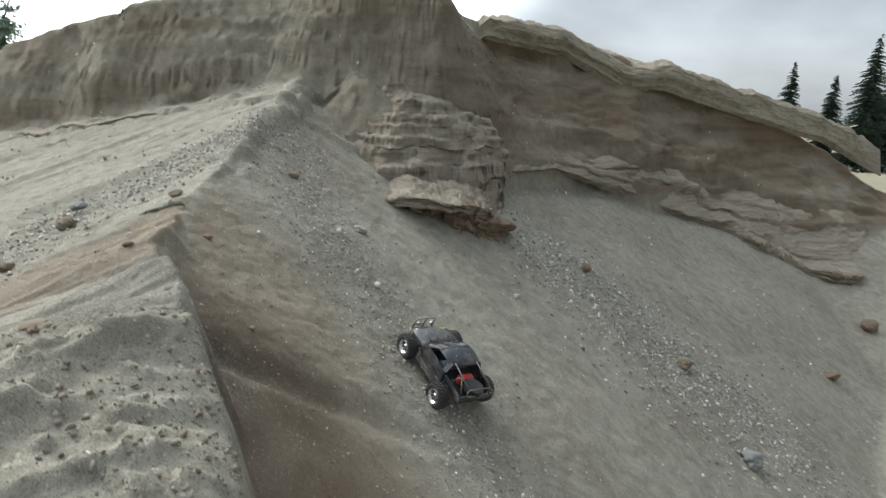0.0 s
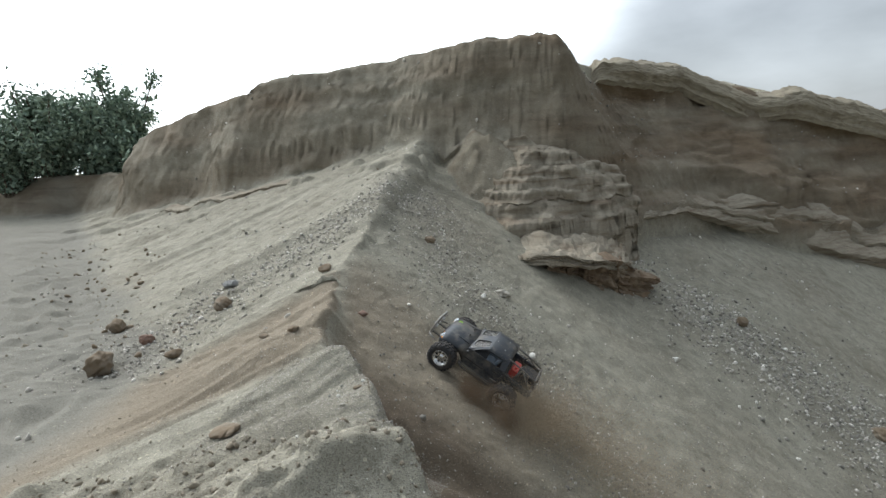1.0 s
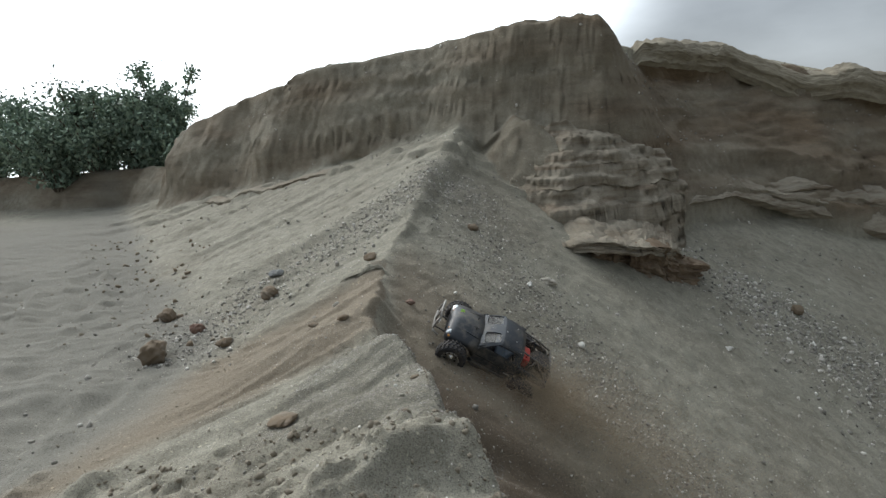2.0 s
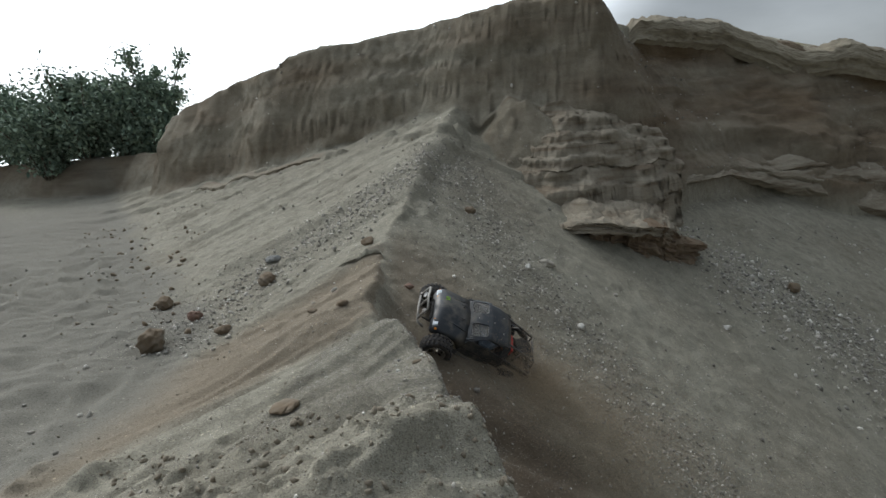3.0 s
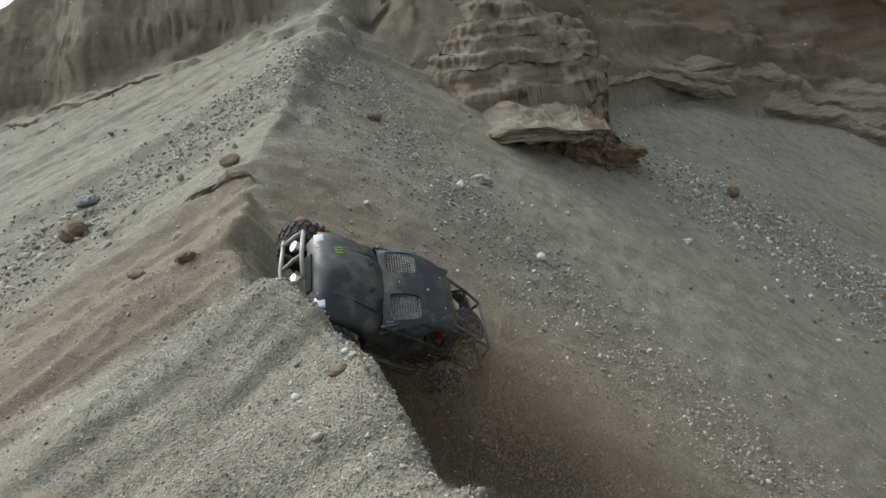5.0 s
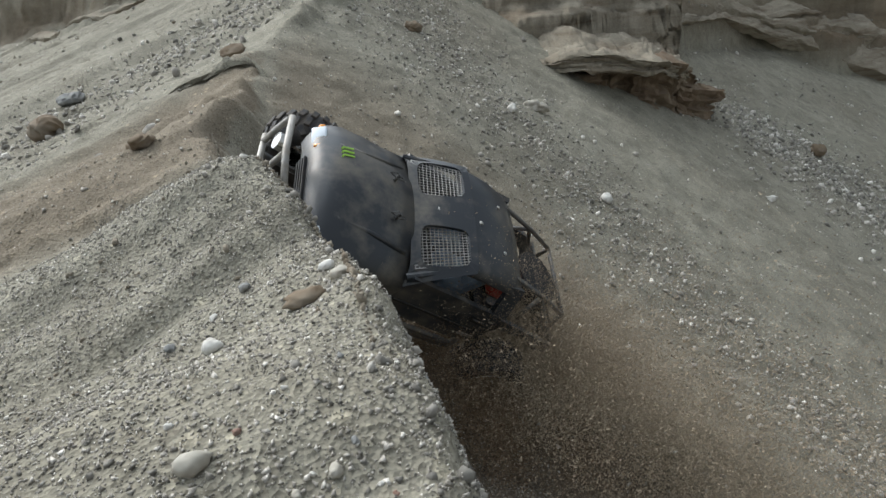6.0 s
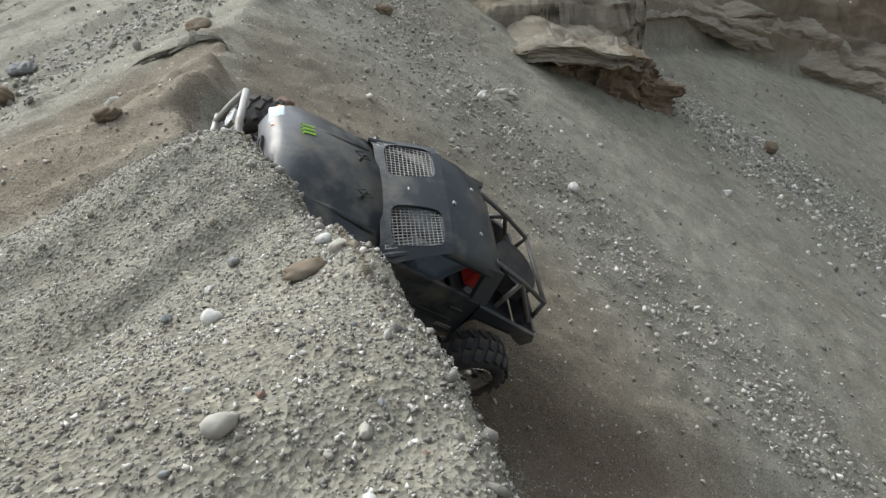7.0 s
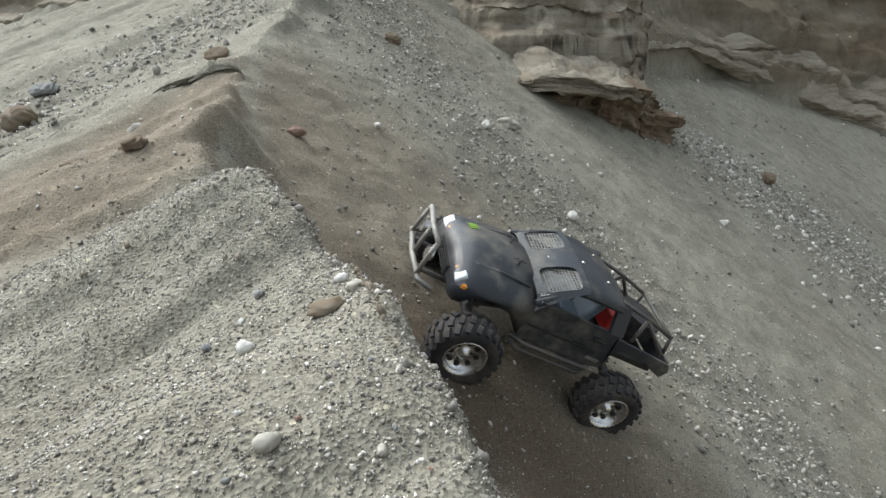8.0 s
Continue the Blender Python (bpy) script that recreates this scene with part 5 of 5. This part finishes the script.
    # front bumper
    for name, pts in (("bumper_tube", [(0.266, -0.104, 0.112), (0.298, -0.090, 0.112), (0.304, 0, 0.112), (0.298, 0.090, 0.112), (0.266, 0.104, 0.112)]),
                      ("bumper_tube", [(0.296, -0.070, 0.190), (0.300, 0, 0.190), (0.296, 0.070, 0.190)])):
        bm = bmesh.new()
        tube(bm, pts, 0.0055, 8)
        part(name, bm, PALE_TUBE, root, "pale dusty bumper tube", True)
    for y in (-0.075, 0.075, 0.0):
        bm = bmesh.new()
        tube(bm, [(0.300, y, 0.112), (0.300, y * 0.96, 0.155), (0.297, y * 0.92, 0.190)], 0.005, 8)
        part("bumper_upright", bm, PALE_TUBE, root, "", True)
    for y in (-0.05, 0.05):
        bm = bmesh.new()
        tube(bm, [(0.298, y, 0.152), (0.286, y, 0.152)], 0.014, 16)
        part("fog_lamp", bm, CHROME, root, "round chrome fog lamp")
        bm = bmesh.new()
        tube(bm, [(0.30, y, 0.112), (0.20, y, 0.110)], 0.005, 6)
        part("bumper_bracket", bm, CAGE, root)
    proto = build_wheel()
    wheels = []
    for x, s in ((0.17, 1), (0.17, -1), (-0.203, 1), (-0.203, -1)):
        w = copy_thing(proto, pose(x, s * 0.172, 0.094, 0, 0, 0 if s > 0 else 180))
        w.parent = root
        wheels.append((w, x, s))
    for o in list(proto.children_recursive) + [proto]:
        bpy.data.objects.remove(o)
    return root, wheels


truck, wheels = build_truck()


# ---- sand thrown up by the wheels ----
def spray(name, label, line, widths, n, grain, seed, m):
    rng = np.random.RandomState(seed)
    line = np.array(line, float)
    s = rng.rand(n) ** 1.25 * (len(line) - 1)
    k = np.arange(len(line))
    c = np.stack([np.interp(s, k, line[:, i]) for i in range(3)], -1)
    w = np.interp(s, k, widths)
    g = rng.normal(size=(n, 3)) * np.array([1, 1, 0.75]) * w[:, None]
    lump = fbm(c[:, 0] * 9 + g[:, 0] * 14, c[:, 1] * 9 + g[:, 2] * 14, seed, 3)
    keep = rng.rand(n) < np.clip(0.62 + 0.75 * lump, 0.05, 1)
    p = (c + g)[keep]
    sz = grain * rng.uniform(0.5, 1.4, len(p))
    v = p[:, None] + rng.normal(size=(len(p), 3, 3)) * (sz * 0.5)[:, None, None]
    me = bpy.data.meshes.new(name)
    me.vertices.add(len(p) * 3), me.loops.add(len(p) * 3), me.polygons.add(len(p))
    me.vertices.foreach_set("co", v.ravel())
    me.loops.foreach_set("vertex_index", np.arange(len(p) * 3))
    me.polygons.foreach_set("loop_start", np.arange(len(p)) * 3)
    me.polygons.foreach_set("loop_total", np.full(len(p), 3))
    me.update(calc_edges=True)
    me.materials.append(m)
    return tagged(new(name, me), label, "dust", kind="stuff")


# in each plume's own space: the wheel is at the origin, the sand flies towards +x
near_spray = spray("sand_spray", "brown sand thrown back by the rear wheels", [(-0.03, 0, 0.03), (0.15, 0, 0.04), (0.35, 0, 0.0), (0.6, 0, -0.06)], [0.05, 0.06, 0.07, 0.09], 300000, 0.0017, 3, GRAIN)
wide_spray = spray("dust_plume", "wide drifting plume of brown dust on the slope", [(0, 0, 0.02), (0.25, -0.04, 0.13), (0.6, -0.10, 0.12), (1.1, -0.2, 0.05)], [0.07, 0.14, 0.20, 0.26], 820000, 0.0018, 5, GRAIN)
thick_dust = spray("dust_cloud", "thick brown dust round the spinning rear wheel", [(-0.14, 0, 0.0), (0.0, 0, 0.0), (0.12, 0, -0.02), (0.26, 0, -0.07)], [0.035, 0.05, 0.06, 0.08], 340000, 0.0014, 9, SHADED_GRAIN)

# ---- movement ----
# seconds, the truck's place, and its turn about x, y, z in degrees
DRIVE = [
    (0, -0.034, 3.149, -0.639, 10.7, -25.9, 124.6),
    (0.5, -0.528, 3.337, -0.329, -3.3, -31.8, 162.9),
    (1, -0.790, 3.223, -0.190, -5.9, -33.0, 171.3),
    (1.5, -0.945, 3.134, -0.148, -10.5, -30.6, 182.6),
    (1.9, -0.992, 3.061, -0.123, -19.6, -33.0, 191.7),
    (3, -1.078, 2.926, -0.078, -36.5, -37.4, 208.7),
    (3.5, -1.107, 2.830, -0.048, -32.2, -38.9, 208.2),
    (4, -1.137, 2.733, -0.017, -28.0, -40.4, 207.7),
    (5.3, -1.124, 2.633, -0.025, -46.6, -38.9, 219.8),
    (5.5, -1.122, 2.622, -0.026, -48.7, -38.7, 221.1),
    (6, -1.113, 2.588, -0.025, -42.9, -38.5, 216.9),
    (6.5, -1.104, 2.555, -0.024, -37.1, -38.3, 212.7),
    (7, -1.111, 2.522, -0.021, -35.0, -37.5, 212.4),
    (7.5, -1.118, 2.489, -0.017, -32.9, -36.7, 212.1),
    (7.62, -1.105, 2.498, -0.025, -32.2, -36.4, 211.5),
    (7.8, -0.958, 2.605, -0.118, -23.7, -33.5, 204.0),
    (8, -0.798, 2.721, -0.219, -14.5, -30.3, 195.9),
]


def motions():
    rows = [(t, pose(x, y, z, a, b, c)) for t, x, y, z, a, b, c in DRIVE]
    walk(truck, rows)
    for w, x, s in wheels:
        spin = []
        for k in range(81):
            t = k / 10
            rate = 52 if x < 0 else 40
            if t > 7.0:
                rate *= 0.25
            spin.append((t, rate))
        turn, poses = 0.0, []
        for t, rate in spin:
            droop = 0.035 * min(1.0, max(0.0, (t - 7.6) / 0.3))
            hang = min(1.0, max(0.0, (t - 1.7) / 1.0), max(0.0, (7.9 - t) / 0.3)) if x > 0 and s < 0 else 0.0
            poses.append((t, pose(x + 0.022 * hang, s * 0.172, 0.094 - max(droop, 0.045 * hang), 0, 0, 0 if s > 0 else 180) @ pose(0, 0, 0, 0, s * turn, 0)))
            turn += rate
        walk(w, poses)
    # the spray starts at the rear axle and sinks back once the wheels stop
    def behind(m, back, side, drop):
        p = m @ Vector((-0.24 - back, side, 0.02))
        return p + Vector((0, 0, -drop))
    near, wide, thick = [], [], []
    for t, m in rows:
        sink = 0.30 if t < 0.1 else (0.03 if t < 0.6 else (0.0 if t < 6.6 else 0.45))
        p = behind(m, 0.0, 0.05, sink)
        near.append((t, pose(p.x, p.y, p.z, 0, 28, -12)))
        sink = 0.9 if t < 0.3 else (0.16 if t < 0.7 else (0.03 if t < 1.2 else (0.0 if t < 6.3 else (0.03 if t < 6.7 else 0.9))))
        p = behind(m, 0.02, 0.10, sink)
        wide.append((t, pose(p.x + 0.02, p.y - 0.03, p.z + 0.04, 0, 30, -14)))
    for t, m in rows:
        q = m @ Vector((-0.20, 0.19, 0.06))
        thick.append((t, pose(q.x - 0.02, q.y - 0.08, q.z + 0.07 - (0.7 if t < 0.3 else (0.02 if t < 4.5 else (0.0 if t < 6.2 else (0.02 if t < 6.7 else 0.7)))), 0, 28, -12)))
    walk(thick_dust, thick)
    walk(near_spray, near)
    walk(wide_spray, wide)


motions()
